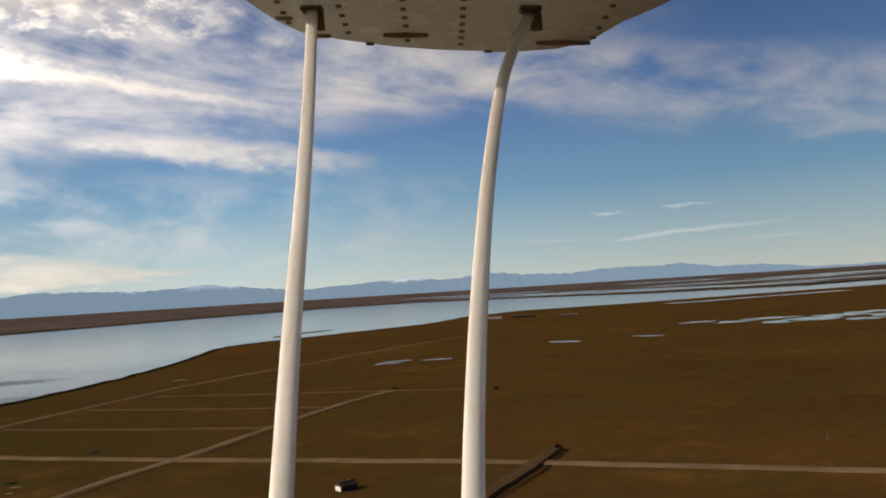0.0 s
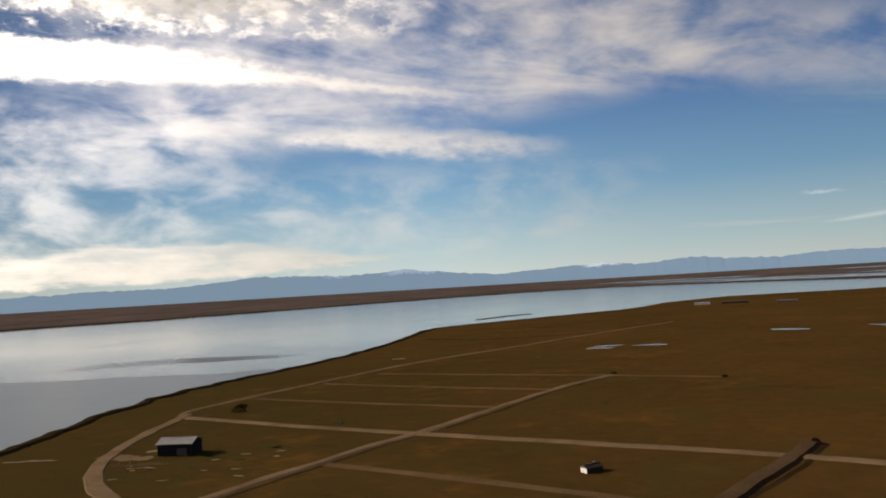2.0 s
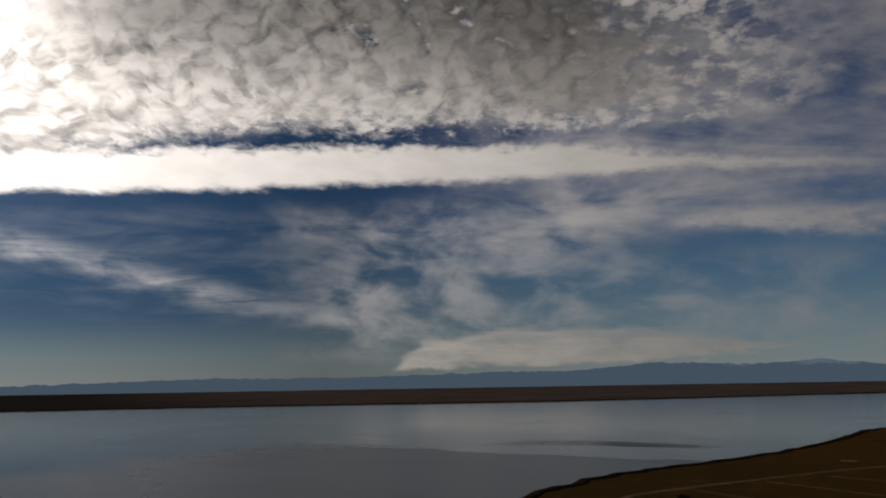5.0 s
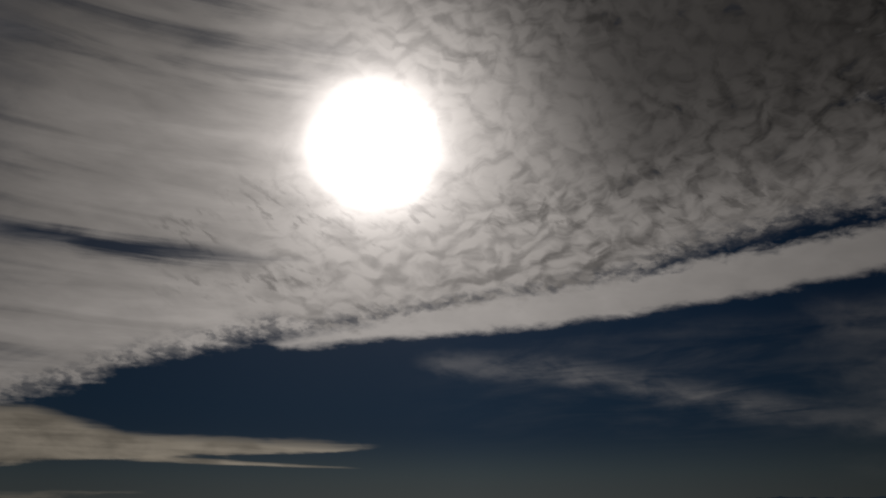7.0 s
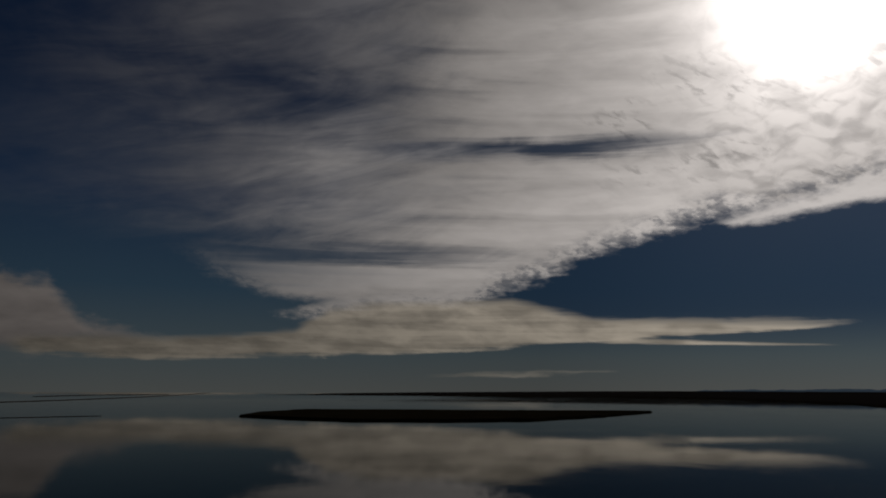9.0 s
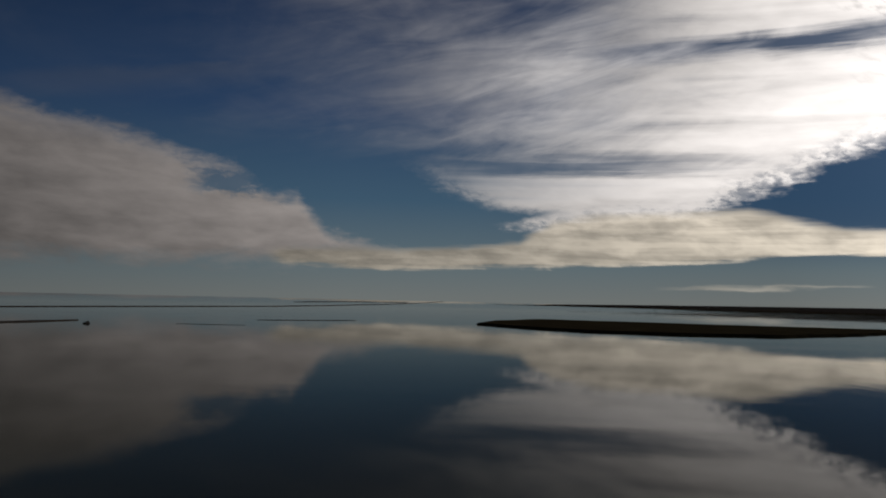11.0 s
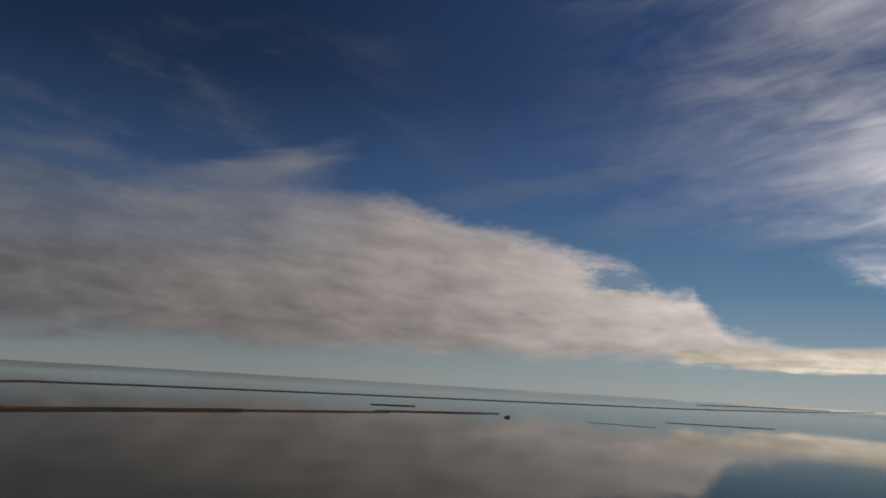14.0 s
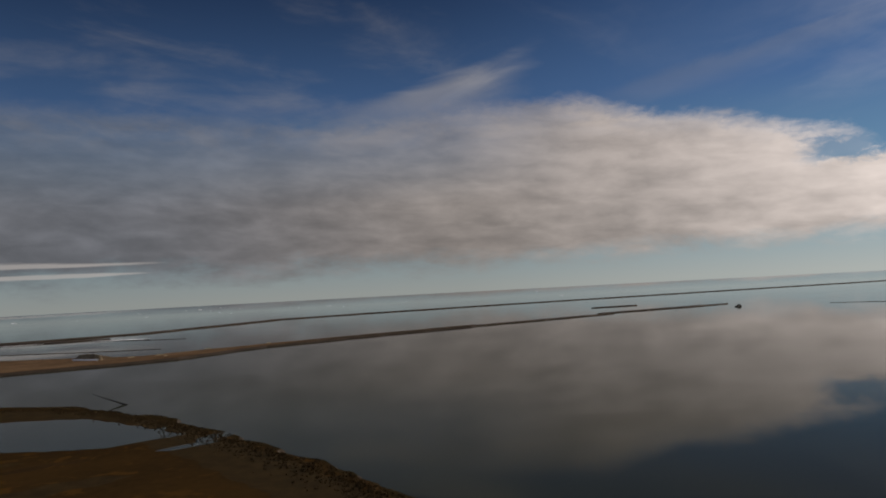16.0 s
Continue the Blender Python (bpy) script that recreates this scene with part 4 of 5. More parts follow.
tagged(ribbon("field_line", [(-110, 363), (-55, 343), (1, 323), (40, 307)], 1.8, 0.15, FIELD_EARTH), FIELD, "track", kind="structure")
tagged(ribbon("field_line", [(-72, 175), (-27, 155), (-3, 143), (20, 130)], 2.2, 0.1, FIELD_EARTH), FIELD, "track", kind="structure")
tagged(ribbon("field_line", [(-160, 700), (-90, 690), (-20, 672)], 3.0, 0.1, SCRUB), "dark ditch line in the brown grass", "track", kind="structure")


def patch(points, mat, label, seed, z=0.03, amount=1.8, scale=0.35):
    return tagged(sheet("bare_patch", wander(points, 0.6, amount, scale, seed=seed), z, 0.05, mat, 0.1), label, "bare ground", kind="structure")


patch(oval(-131, 186, 9, 3.4, -0.25), GRAVEL, "bare gravel yard beside the shed", 1.0)
patch(oval(-122, 178, 8, 1.5, 0.1), DIRT, "bare earth in front of the shed", 2.0)
patch(oval(-126, 194, 4, 1.2, 0.2), PALE, "pale bare gravel beside the shed", 3.0)
more = random.Random(77)
MOSS = material("damp_grass", (0.040, 0.038, 0.011), (0.026, 0.026, 0.009), 0.3, 1.0, 0.4, 9, spec=0.0)
for i in range(26):
    x, y = more.uniform(-128, -84), more.uniform(160, 196)
    if -124 < x < -111 and y > 183:
        continue
    dry = more.random() < 0.45
    patch(oval(x, y, more.uniform(0.5, 1.5) if dry else more.uniform(1.5, 4.0), more.uniform(0.3, 0.7) if dry else more.uniform(0.7, 1.8), more.uniform(-0.3, 0.3)),
          PALE if dry else MOSS, "small pale bare spot near the shed" if dry else "damp green patch of grass near the shed", 30.0 + i, z=0.022 if dry else 0.014, amount=0.5 if dry else 1.2)
patch(oval(-119, 437, 4, 3.2), PALE, "pale bare patch in the marsh", 4.0)
patch(oval(-158, 184, 8, 0.8, 0.1), PALE, "pale gravel streak in the grass", 5.0, amount=1.0)
patch(oval(-150, 152, 3, 0.6, 0.1), PALE, "pale gravel streak in the grass", 6.0, amount=0.9)
patch(oval(-119, 174, 4, 0.5, 0.1), PALE, "pale gravel streak in the grass", 7.0, amount=0.9)


# ---------------------------------------------------------------- buildings
def gable_roof(bm, x0, x1, y0, y1, eave, ridge, over, thick=0.14, side=0):
    """One slope of a gable roof whose ridge runs along x. side 0: towards -y, 1: towards +y."""
    ym = (y0 + y1) / 2
    ya = y0 - over if side == 0 else y1 + over
    drop = (ridge - eave) * over / (ym - y0)
    pts = [(x0 - over, ya, eave - drop), (x1 + over, ya, eave - drop), (x1 + over, ym, ridge), (x0 - over, ym, ridge)]
    v = [bm.verts.new(p) for p in pts] + [bm.verts.new((a, b, c + thick)) for a, b, c in pts]
    for f in ((0, 1, 2, 3), (7, 6, 5, 4), (0, 4, 5, 1), (1, 5, 6, 2), (2, 6, 7, 3), (3, 7, 4, 0)):
        bm.faces.new([v[i] for i in f])
    bmesh.ops.recalc_face_normals(bm, faces=bm.faces)


def gable_wall(bm, x, y0, y1, eave, ridge, thick):
    ym = (y0 + y1) / 2
    pts = [(y0, 0), (y1, 0), (y1, eave), (ym, ridge), (y0, eave)]
    a = [bm.verts.new((x, p, q)) for p, q in pts]
    b = [bm.verts.new((x + thick, p, q)) for p, q in pts]
    bm.faces.new(a)
    bm.faces.new(b[::-1])
    for i in range(5):
        j = (i + 1) % 5
        bm.faces.new((a[i], b[i], b[j], a[j]))
    bmesh.ops.recalc_face_normals(bm, faces=bm.faces)


def building(name, m, length, depth, eave, ridge, wall_mat, roof_mat, label, category, door=None, windows=(), over=0.35, group=""):
    b = tagged(empty(name, m), label, category, group)
    x0, x1, y0, y1, t = -length / 2, length / 2, 0.0, depth, 0.2
    for nm, lo, hi in (("wall", (x0 + t, y0, -0.2), (x1 - t, y0 + t, eave)), ("wall", (x0 + t, y1 - t, -0.2), (x1 - t, y1, eave))):
        bm = bmesh.new()
        block(bm, lo, hi)
        part(nm, bm, wall_mat, b)
    for xx in (x0, x1 - t):
        bm = bmesh.new()
        gable_wall(bm, xx, y0, y1, eave, ridge, t)
        part("gable_wall", bm, wall_mat, b)
    for side in (0, 1):
        bm = bmesh.new()
        gable_roof(bm, x0, x1, y0, y1, eave + 0.02, ridge + 0.02, over, side=side)
        r = part("roof", bm, roof_mat, b)
        ribs = max(2, int(length / 1.2))
        for i in range(ribs + 1):
            bm = bmesh.new()
            xx = x0 - over + 0.1 + (length + 2 * over - 0.2) * i / ribs
            ym = (y0 + y1) / 2
            ya = y0 - over if side == 0 else y1 + over
            drop = (ridge - eave) * over / (ym - y0)
            v = [bm.verts.new(p) for p in ((xx - 0.04, ya, eave - drop + 0.15), (xx + 0.04, ya, eave - drop + 0.15), (xx + 0.04, ym, ridge + 0.15), (xx - 0.04, ym, ridge + 0.15))]
            top = [bm.verts.new((q.co.x, q.co.y, q.co.z + 0.08)) for q in v]
            for f in ((0, 1, 5, 4), (1, 2, 6, 5), (2, 3, 7, 6), (3, 0, 4, 7), (4, 5, 6, 7)):
                bm.faces.new([(v + top)[q] for q in f])
            bmesh.ops.recalc_face_normals(bm, faces=bm.faces)
            part("roof_rib", bm, roof_mat, r)
    bm = bmesh.new()
    block(bm, (x0 - over, (y0 + y1) / 2 - 0.15, ridge + 0.14), (x1 + over, (y0 + y1) / 2 + 0.15, ridge + 0.24), 0.03)
    part("ridge_cap", bm, roof_mat, b)
    if door:
        bm = bmesh.new()
        block(bm, (door[0], y0 - 0.06, 0), (door[0] + door[1], y0 - 0.003, door[2]), 0.02)
        part("door", bm, WOOD, b)
    for wx, wz, ww, wh in windows:
        bm = bmesh.new()
        block(bm, (wx, y0 - 0.05, wz), (wx + ww, y0 - 0.003, wz + wh), 0.02)
        part("window", bm, DARK_WALL, b)
    return b


building("shed", pose(-117.6, 187.0, 0, 0, 0, 3), 9.6, 6.0, 3.1, 4.2, DARK_WALL, ROOF, "dark boarded shed with a pale grey sheet roof in the marsh", "shed",
         door=(0.6, 2.8, 2.0))
# walls take the dark roof colour to stand in for their shade
hut = building("hut", pose(-9.2, 163.4, 0, 0, 0, 36), 4.0, 2.2, 0.95, 1.5, BROWN_ROOF, BROWN_ROOF, "small low hut in the grass, white lit gable and brown shaded walls", "hut", over=0.12)
bm = bmesh.new()
block(bm, (-2.06, 0.05, 0.0), (-2.003, 2.15, 0.95), 0.01)
part("cladding", bm, WHITE_WALL, hut, "white boards on the sunlit gable")
bm = bmesh.new()
block(bm, (0.7, 1.3, 1.2), (0.95, 1.55, 1.9), 0.03)
part("chimney", bm, ROOF, hut, "pale grey chimney")
building("far_shed", pose(130, 995, 0, 0, 0, -8), 18, 6, 1.7, 2.6, WHITE_WALL, ROOF, "long white shed by the far river bank", "shed", group="far sheds")
building("far_shed", pose(168, 990, 0, 0, 0, -8), 30, 6, 1.8, 2.8, DARK_WALL, BROWN_ROOF, "long low dark shed by the far river bank", "shed", group="far sheds")
building("far_shed", pose(216, 940, 0, 0, 0, -14), 22, 6, 1.8, 2.8, WOOD, WOOD, "long low weathered shed in the far marsh", "shed", group="far sheds")


def jetty(x, y, turn):
    """A plank walk on posts, from the bank out over the water."""
    j = tagged(empty("jetty", pose(x, y, 0, 0, 0, turn)), "dark timber jetty on thin posts at the river bank", "jetty")
    for i in range(3):
        bm = bmesh.new()
        block(bm, (-1.5, -0.6 + i * 0.42, 0.62), (18, -0.22 + i * 0.42, 0.72), 0.02)
        part("plank", bm, WOOD, j)
    for px in (5.5, 11.5, 17.5):
        for py in (-0.5, 0.5):
            bm = bmesh.new()
            bmesh.ops.create_cone(bm, cap_ends=True, segments=8, radius1=0.16, radius2=0.14, depth=2.4, matrix=Matrix.Translation((px, py, -0.58)))
            part("post", bm, WOOD, j)
        bm = bmesh.new()
        block(bm, (px - 0.12, -0.8, 0.40), (px + 0.12, 0.8, 0.62), 0.02)
        part("cross_beam", bm, WOOD, j)


jetty(-164.5, 152.5, 205)


def fence_post(x, y, h):
    bm = bmesh.new()
    bmesh.ops.create_cone(bm, cap_ends=True, segments=8, radius1=0.16, radius2=0.12, depth=h, matrix=Matrix.Translation((0, 0, h / 2)))
    bmesh.ops.create_cone(bm, cap_ends=True, segments=8, radius1=0.12, radius2=0.02, depth=0.12, matrix=Matrix.Translation((0, 0, h + 0.06)))
    ob = mesh_object("post", bm, WOOD)
    ob.location = (x, y, -0.05)
    return tagged(ob, "weathered grey timber post beside the track", "post", "posts along the track")


for x, y, h in ((101, 175, 1.4), (-125, 174, 2.0), (-123.5, 176, 1.6), (-113, 167, 1.4)):
    fence_post(x, y, h)


def mound(name, x, y, size, mat, label, category, seed, group=""):
    """A low clump of twigs: many small leaf blades round a dark heart."""
    rng = random.Random(seed)
    bm = bmesh.new()
    for i in range(260):
        a, r = rng.uniform(0, 6.28), size[0] * math.sqrt(rng.random()) * 0.5
        zz = size[1] * rng.random() * (1 - (r / size[0] * 1.6) ** 2 * 0.7)
        c = Vector((r * math.cos(a), r * math.sin(a), max(0.0, zz)))
        d = Vector((rng.uniform(-1, 1), rng.uniform(-1, 1), rng.uniform(0.2, 1.4))).normalized() * rng.uniform(0.25, 0.6)
        s = d.cross(Vector((rng.uniform(-1, 1), rng.uniform(-1, 1), 0.3))).normalized() * 0.14
        bm.faces.new([bm.verts.new(p) for p in (c - s, c + s, c + d)])
    for i in range(5):
        a = rng.uniform(0, 6.28)
        tip = Vector((math.cos(a) * size[0] * 0.3, math.sin(a) * size[0] * 0.3, size[1] * 0.8))
        v = [bm.verts.new(p) for p in ((0.06, 0, -0.1), (-0.04, 0.05, -0.1), (-0.04, -0.05, -0.1), tuple(tip))]
        for f in ((0, 1, 3), (1, 2, 3), (2, 0, 3)):
            bm.faces.new([v[q] for q in f])
    ob = mesh_object(name, bm, mat)
    ob.location = (x, y, 0)
    return tagged(ob, label, category, group)


for i, (x, y, w_, h_) in enumerate([(-133, 257, 6, 2.2), (40, 187, 1.8, 1.2), (0, 327, 2.4, 0.9), (40.5, 306, 2.2, 0.8), (-137, 268, 4.0, 1.2)]):
    mound("bush", x, y, (w_, h_), SCRUB, "low dark leafless bush in the brown marsh", "bush", 40 + i, "bushes in the marsh")


mound("grass_tuft", -86, 229, (1.6, 0.7), PALE, "pale dry tuft of grass beside the gravel track", "grass", 60)


# ---------------------------------------------------------------- small things in the sea
def ice_floes():
    rng = random.Random(5)
    verts, faces = [], []
    for i in range(30):
        az, d = rng.uniform(160, 207), rng.uniform(2600, 4500)
        p = towards(az, 0) * d
        w_, l_, h_ = rng.uniform(2, 16) * rng.random() ** 2 + 1.5, rng.uniform(2, 6), rng.uniform(0.3, 0.9)
        t = Vector((p.y, -p.x, 0)).normalized()
        b = len(verts)
        for q in range(7):
            a = 6.283 * q / 7
            f = rng.uniform(0.6, 1.1)
            c = p + t * (w_ * f * math.cos(a)) + p.normalized() * (l_ * f * math.sin(a))
            verts.append((c.x, c.y, WATER_Z - 0.1 + swell(d)))
            verts.append((p.x + (c.x - p.x) * 0.8, p.y + (c.y - p.y) * 0.8, WATER_Z + h_ + swell(d)))
        for q in range(7):
            r = (q + 1) % 7
            faces.append((b + 2 * q, b + 2 * r, b + 2 * r + 1, b + 2 * q + 1))
        faces.append(tuple(b + 2 * q + 1 for q in range(7)))
    me = bpy.data.meshes.new("ice_floes")
    me.from_pydata(verts, [], faces)
    me.materials.append(ICE)
    return tagged(new("ice_floes", me), "scattered white ice floes far out on the sea", "ice", kind="stuff")


ice_floes()


def stranded_raft(x, y, turn):
    """A dark block of old timber aground in the shallows."""
    base = tagged(empty("timber_wreck", pose(x, y, WATER_Z, 0, 0, turn)), "dark timber wreck aground in the shallow sea", "wreck")
    bm = bmesh.new()
    block(bm, (-5, -2, -0.4), (5, 2, 1.4), 0.4)
    part("hull", bm, DARK_WALL, base)
    bm = bmesh.new()
    block(bm, (-3.6, -1.4, 1.4), (-1, 1.4, 2.8), 0.2)
    part("cabin", bm, DARK_WALL, base)
    bm = bmesh.new()
    block(bm, (2.4, -0.15, 1.4), (2.7, 0.15, 4.0), 0.05)
    part("stump", bm, WOOD, base)


stranded_raft(-503, -957, 30)


def bluff(x, y, turn):
    rng = random.Random(3)
    bm = bmesh.new()
    n = 22
    top, foot, back = [], [], []
    for i in range(n + 1):
        f = i / n - 0.5
        h = 4.2 * (1 - (2 * f) ** 6) * (0.85 + 0.3 * rng.random())
        top.append(bm.verts.new((f * 31, 0.5 + rng.uniform(-0.4, 0.4), h)))
        foot.append(bm.verts.new((f * 32, -2.2 + rng.uniform(-0.5, 0.5), 0)))
        back.append(bm.verts.new((f * 36, 14 + rng.uniform(-1, 1), 0)))
    for i in range(n):
        bm.faces.new((foot[i], foot[i + 1], top[i + 1], top[i]))
        bm.faces.new((top[i], top[i + 1], back[i + 1], back[i]))
    ob = mesh_object("sand_bluff", bm, PALE)
    ob.data.materials.append(SAND)
    for i, p in enumerate(ob.data.polygons):
        p.material_index = i % 2
    ob.matrix_world = pose(x, y, 0.55, 0, 0, turn)
    bm = bmesh.new()
    low, high = [], []
    for i in range(13):
        f = i / 12
        w_ = 1.1 * math.sin(math.pi * min(0.95, max(0.05, f))) + 0.3
        low.append([bm.verts.new((-15 + 28 * f, -2.3 - w_ + rng.uniform(-0.2, 0.2), -0.1)), bm.verts.new((-15 + 28 * f, -1.6, -0.1))])
        high.append([bm.verts.new((-15 + 28 * f, -2.2 - w_ * 0.8, 0.5)), bm.verts.new((-15 + 28 * f, -1.6, 0.9))])
    for i in range(12):
        for a, b, c, d in ((low[i][0], low[i + 1][0], high[i + 1][0], high[i][0]), (high[i][0], high[i + 1][0], high[i + 1][1], high[i][1])):
            bm.faces.new((a, b, c, d))
    part("ice_ledge", bm, ICE, ob, "white ledge of ice along the foot")
    return tagged(ob, "low bluff with a pale eroded face on the sand spit", "sand bluff")


bluff(188, -672, 146)


def drift_log(x, y, length, turn, label="pale driftwood log lying on the sand spit", z=0.95, mat=None):
    bm = bmesh.new()
    bmesh.ops.create_cone(bm, cap_ends=True, segments=9, radius1=0.45, radius2=0.2, depth=length, matrix=Matrix.Rotation(radians(90), 4, "Y"))
    for a in (0.2, -0.3):
        bmesh.ops.create_cone(bm, cap_ends=True, segments=6, radius1=0.12, radius2=0.03, depth=1.4, matrix=Matrix.Translation((length * a, 0.4, 0.5)) @ Matrix.Rotation(0.7, 4, "X"))
    ob = mesh_object("drift_log", bm, mat or PALE)
    ob.matrix_world = pose(x, y, z, 0, 0, turn)
    return tagged(ob, label, "driftwood", "driftwood on the spit")


for i, (x, y, l_, t_) in enumerate([(138, -678, 6, 20), (130, -664, 5, 70), (108, -722, 7, -30), (262, -650, 5, 10), (156, -668, 5, 45), (60, -750, 4, 0)]):
    drift_log(x, y, l_, t_)


def snag(base, tip):
    """A dead trunk that leans out of the shallows, with a few bare limbs."""
    a, b = Vector(base), Vector(tip)
    bm = bmesh.new()
    limbs = [(a, b, 0.42, 0.1), (a.lerp(b, 0.6), a.lerp(b, 0.8) + Vector((0.5, -1.0, 1.4)), 0.16, 0.04), (a.lerp(b, 0.8), b + Vector((3.0, -1.0, 1.2)), 0.12, 0.03),
             (a.lerp(b, 0.3), a.lerp(b, 0.35) + Vector((-0.6, 1.2, 1.2)), 0.15, 0.04)]
    for p, q, r0, r1 in limbs:
        turn = (q - p).to_track_quat("Z", "Y").to_matrix().to_4x4()
        bmesh.ops.create_cone(bm, cap_ends=True, segments=8, radius1=r0, radius2=r1, depth=(q - p).length, matrix=Matrix.Translation((p + q) / 2 - a) @ turn)
    ob = mesh_object("snag", bm, DARK_WALL)
    ob.location = a
    return tagged(ob, "dark leaning dead tree trunk in the shallows", "driftwood")


snag((88, -388, WATER_Z - 0.3), (101, -393, 2.8))


# ---------------------------------------------------------------- scrub along the shores
def blades(name, spots, mat, label, category, seed):
    """Loose tufts of short blades, far too many to count."""
    rng = random.Random(seed)
    verts, faces = [], []
    for x, y, z, size in spots:
        for j in range(7):
            a = rng.uniform(0, 6.283)
            r = size * rng.random() * 0.8
            cx, cy = x + r * math.cos(a), y + r * math.sin(a)
            b = rng.uniform(0, 6.283)
            dx, dy = math.cos(b) * size * 0.35, math.sin(b) * size * 0.35
            h = size * rng.uniform(0.5, 1.1)
            n = len(verts)
            verts += [(cx - dx, cy - dy, z - 0.1), (cx + dx, cy + dy, z - 0.1), (cx + dx * 0.3 + rng.uniform(-0.2, 0.2), cy + dy * 0.3, z + h)]
            faces.append((n, n + 1, n + 2))
    me = bpy.data.meshes.new(name)
    me.from_pydata(verts, [], faces)
    me.materials.append(mat)
    return tagged(new(name, me), label, category, kind="stuff")


def along(line, gap, jitter, rng):
    for (x0, y0), (x1, y1) in zip(line, line[1:]):
        d = math.hypot(x1 - x0, y1 - y0)
        for i in range(int(d / gap)):
            f = i * gap / d
            yield x0 + (x1 - x0) * f + rng.gauss(0, jitter), y0 + (y1 - y0) * f + rng.gauss(0, jitter)


rng = random.Random(11)
edge = wander(SHORE[:20], 3.0, 4.2, 0.05, closed=False)
blades("shore_scrub", [(x + 0.8 + abs(rng.gauss(0, 1.2)), y, -0.1, rng.uniform(0.3, 0.7)) for x, y in along(edge, 0.5, 0.3, rng)], SCRUB, "dark scrub and reeds along the river edge", "scrub", 12)
lagoon = [(190, -395), (150, -396), (112, -382), (82, -356), (62, -330), (38, -293), (10, -245), (-10, -202)]


def inland(line, gap, reach):
    for x, y in along(line, gap, 0.6, rng):
        d = abs(rng.gauss(0, reach)) + 0.8
        yield x + 0.85 * d, y + 0.5 * d


blades("shore_scrub", [(x, y, 0.0, rng.uniform(0.25, 0.7)) for x, y in inland(lagoon, 0.12, 4.5)], SCRUB, "dark reeds round the lagoon shore", "scrub", 13)
tagged(ribbon("bank_scrub", [(x + 2.6, y) for x, y in SHORE[9:20]], 3.0, 0.7, SCRUB, verge=1.4, step=1.2, amount=4.2), "dark scrub along the top of the river bank", "scrub", kind="structure")
reed_bed = sheet("reed_bed", wander([(205, -398), (150, -394), (113, -380), (84, -354), (64, -328), (40, -291), (12, -243), (-7, -202), (8, -196), (26, -232), (48, -268), (62, -288), (50, -297),
                                     (66, -320), (92, -349), (130, -357), (205, -378)], 3, 3.0, 0.09, seed=6.0), 0.03, 0.05, SCRUB, 0.1)
tagged(sheet("dark_marsh_ground", wander([(-12, -196), (8, -242), (36, -289), (64, -330), (110, -382), (143, -396), (300, -412), (330, -300), (240, -180), (150, -110), (60, -90), (0, -130)], 5, 4, 0.04, seed=31.0),
             0.012, 0.03, DARK_MARSH, 0.1), "dark marsh behind the lagoon shore", "marsh", kind="structure")
for i, (x, y, rx, ry, t) in enumerate([(70, -232, 22, 6, 0.6), (40, -196, 18, 5, 0.9), (110, -262, 26, 5, 0.3), (20, -170, 14, 4, 1.1), (95, -205, 24, 6, 0.4), (150, -240, 26, 7, 0.2)]):
    tagged(sheet("reed_patch", wander(oval(x, y, rx, ry, t), 2.0, 3.5, 0.12, seed=20.0 + i), 0.02, 0.04, SCRUB, 0.1), "dark damp patch of reeds in the marsh", "reeds", kind="structure")
tagged(reed_bed, "dark wet reed bed along the lagoon shore", "reeds", kind="structure")
blades("marsh_tussocks", [(rng.uniform(-150, 150), rng.uniform(110, 420), 0.0, rng.uniform(0.08, 0.2)) for i in range(26000)], MARSH, "brown tussocks of dry marsh grass", "grass", 14)


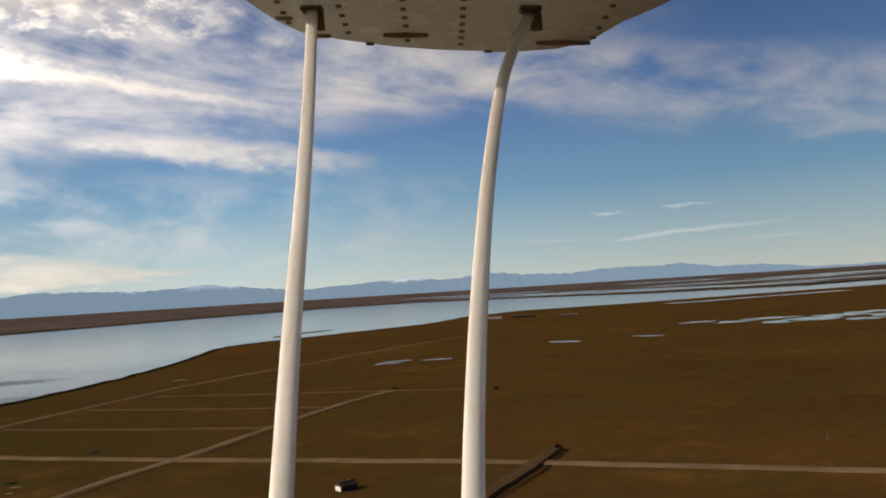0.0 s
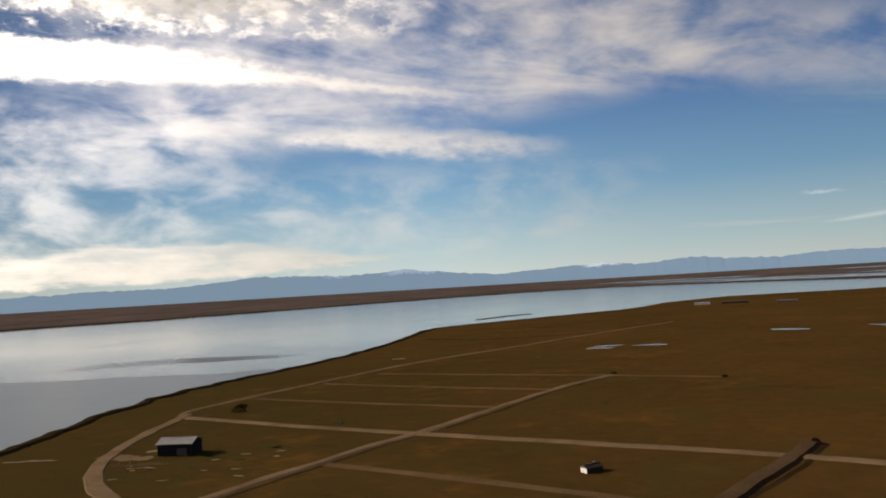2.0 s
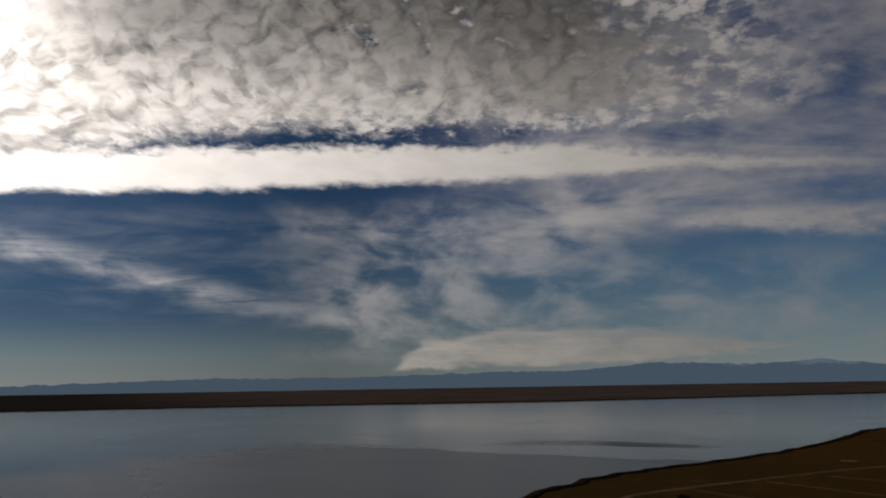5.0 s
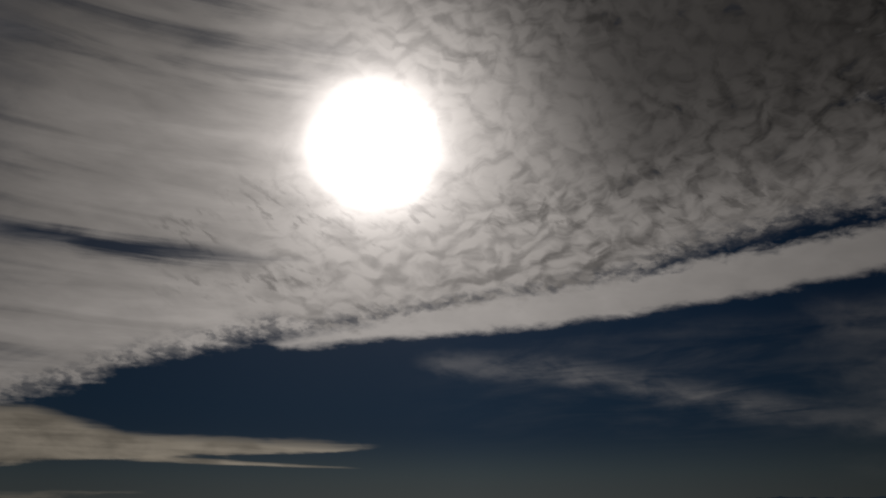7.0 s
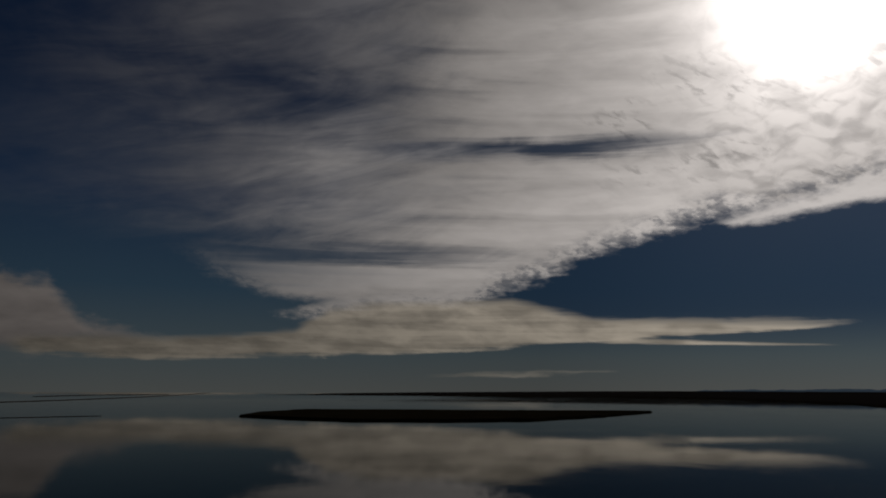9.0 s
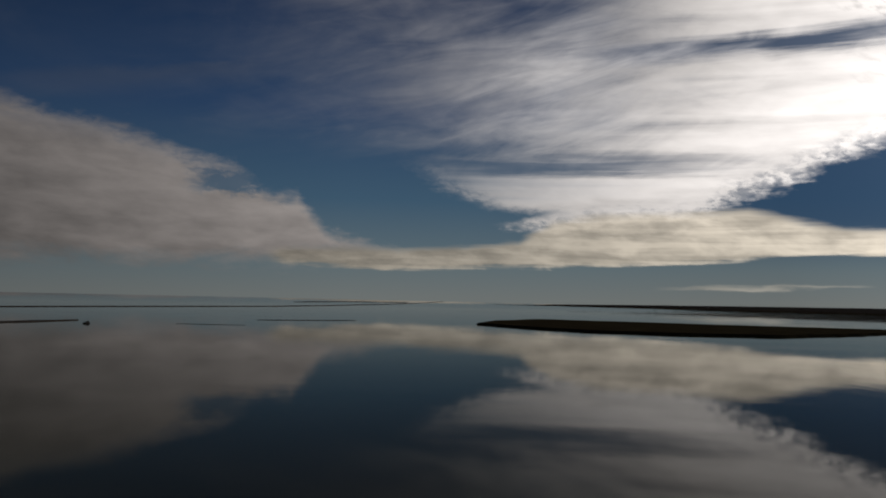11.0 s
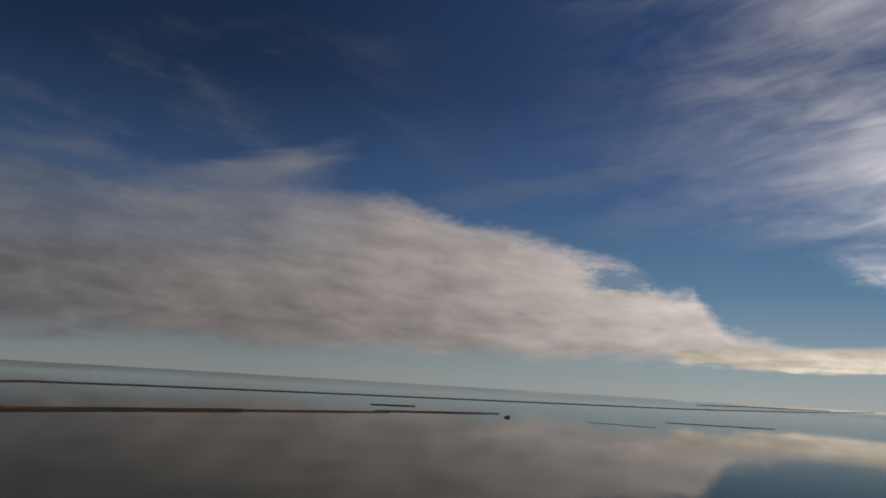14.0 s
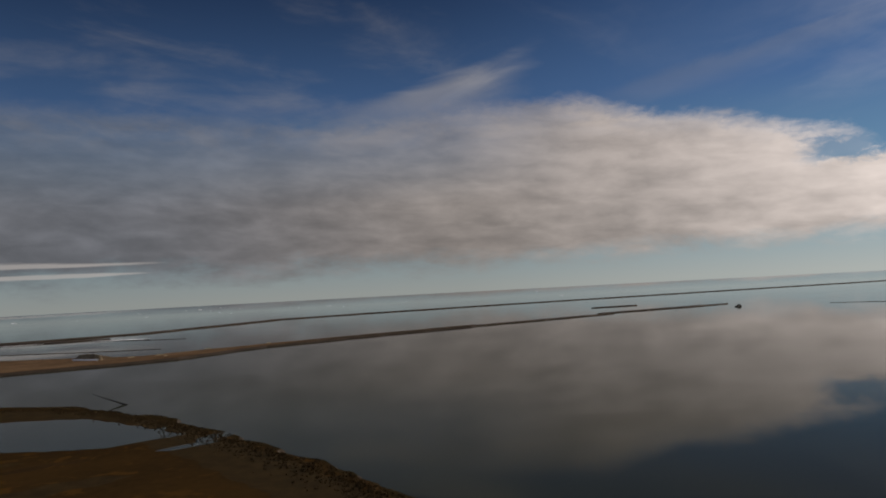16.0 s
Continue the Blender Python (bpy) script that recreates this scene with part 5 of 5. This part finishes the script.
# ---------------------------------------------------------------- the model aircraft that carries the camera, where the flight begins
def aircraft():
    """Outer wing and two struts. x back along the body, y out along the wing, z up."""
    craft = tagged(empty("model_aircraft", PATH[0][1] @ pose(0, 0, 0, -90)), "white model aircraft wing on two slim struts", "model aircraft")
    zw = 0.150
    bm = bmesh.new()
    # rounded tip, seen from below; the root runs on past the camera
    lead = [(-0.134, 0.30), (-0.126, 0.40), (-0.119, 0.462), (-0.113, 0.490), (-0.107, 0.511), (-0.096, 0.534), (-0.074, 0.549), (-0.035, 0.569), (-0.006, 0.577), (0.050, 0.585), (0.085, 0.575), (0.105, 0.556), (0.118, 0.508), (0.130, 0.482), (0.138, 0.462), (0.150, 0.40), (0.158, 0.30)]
    low, high = [], []
    for x, y in lead:
        low.append(bm.verts.new((x, y, zw)))
        high.append(bm.verts.new((x * 0.96, y - 0.004, zw + 0.012)))
    mid = [bm.verts.new((x * 0.8, y - 0.03, zw + 0.028)) for x, y in lead]
    bm.faces.new(low)
    bm.faces.new(mid)
    for ring_a, ring_b in ((low, high), (high, mid)):
        for i in range(len(lead)):
            j = (i + 1) % len(lead)
            bm.faces.new((ring_a[i], ring_a[j], ring_b[j], ring_b[i]))
    bmesh.ops.recalc_face_normals(bm, faces=bm.faces)
    wing = part("wing", bm, WING, craft, "off-white wing underside with dark stitches")
    dash = bpy.data.meshes.new("stitch")
    bm = bmesh.new()
    block(bm, (-0.0019, -0.0008, -0.001), (0.0019, 0.0008, 0.001), 0.0004)
    bm.to_mesh(dash)
    bm.free()
    dash.materials.append(RUBBER)
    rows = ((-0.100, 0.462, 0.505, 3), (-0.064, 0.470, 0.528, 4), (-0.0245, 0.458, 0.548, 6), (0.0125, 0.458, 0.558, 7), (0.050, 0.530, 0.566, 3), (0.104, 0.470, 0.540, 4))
    for x, y0, y1, n in rows:
        for i in range(n):
            ob = new("stitch", dash)
            ob.parent = wing
            ob.location = (x * (1.0 + 0.006 * i), y0 + (y1 - y0) * i / (n - 1), zw - 0.0012)
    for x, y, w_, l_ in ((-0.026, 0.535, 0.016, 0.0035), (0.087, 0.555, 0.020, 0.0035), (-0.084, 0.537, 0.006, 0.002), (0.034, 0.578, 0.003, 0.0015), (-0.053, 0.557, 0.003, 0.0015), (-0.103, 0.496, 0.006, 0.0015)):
        bm = bmesh.new()
        bmesh.ops.create_cone(bm, cap_ends=True, segments=18, radius1=1, radius2=1, depth=1, matrix=Matrix.Diagonal((w_, l_, 0.002, 1)))
        st = part("stain_patch", bm, RUBBER, wing, "dark worn patch")
        st.location = (x, y, zw - 0.001)

    def strut(points, chord, thick, name):
        bm = bmesh.new()
        rings = []
        pts = [Vector(p) for p in points]
        n = 26
        for i in range(n + 1):
            f = i / n * (len(pts) - 1)
            a = min(int(f), len(pts) - 2)
            t = f - a
            p0, p1, p2, p3 = pts[max(a - 1, 0)], pts[a], pts[a + 1], pts[min(a + 2, len(pts) - 1)]
            c = 0.5 * ((2 * p1) + (p2 - p0) * t + (2 * p0 - 5 * p1 + 4 * p2 - p3) * t * t + (3 * p1 - p0 - 3 * p2 + p3) * t ** 3)
            ring = []
            for q in range(12):
                g = 6.283 * q / 12
                ring.append(bm.verts.new(c + Vector((chord / 2 * math.cos(g), 0.35 * thick * math.sin(g), thick / 2 * math.sin(g)))))
            rings.append(ring)
        for ra, rb in zip(rings, rings[1:]):
            for q in range(12):
                r = (q + 1) % 12
                bm.faces.new((ra[q], ra[r], rb[r], rb[q]))
        bm.faces.new(rings[0])
        bm.faces.new(rings[-1])
        bmesh.ops.recalc_face_normals(bm, faces=bm.faces)
        s = part(name, bm, STRUT, craft, "white painted strut", smooth=True)
        bm = bmesh.new()
        e = pts[0]
        block(bm, (e.x - 0.007, e.y - 0.006, zw - 0.004), (e.x + 0.007, e.y + 0.004, zw - 0.0005), 0.0012)
        bmesh.ops.create_cone(bm, cap_ends=True, segments=10, radius1=0.004, radius2=0.003, depth=0.010, matrix=Matrix.Translation((e.x + 0.004, e.y, zw - 0.009)))
        part("bracket", bm, BRASS, craft, "brown metal strut bracket")
        return s

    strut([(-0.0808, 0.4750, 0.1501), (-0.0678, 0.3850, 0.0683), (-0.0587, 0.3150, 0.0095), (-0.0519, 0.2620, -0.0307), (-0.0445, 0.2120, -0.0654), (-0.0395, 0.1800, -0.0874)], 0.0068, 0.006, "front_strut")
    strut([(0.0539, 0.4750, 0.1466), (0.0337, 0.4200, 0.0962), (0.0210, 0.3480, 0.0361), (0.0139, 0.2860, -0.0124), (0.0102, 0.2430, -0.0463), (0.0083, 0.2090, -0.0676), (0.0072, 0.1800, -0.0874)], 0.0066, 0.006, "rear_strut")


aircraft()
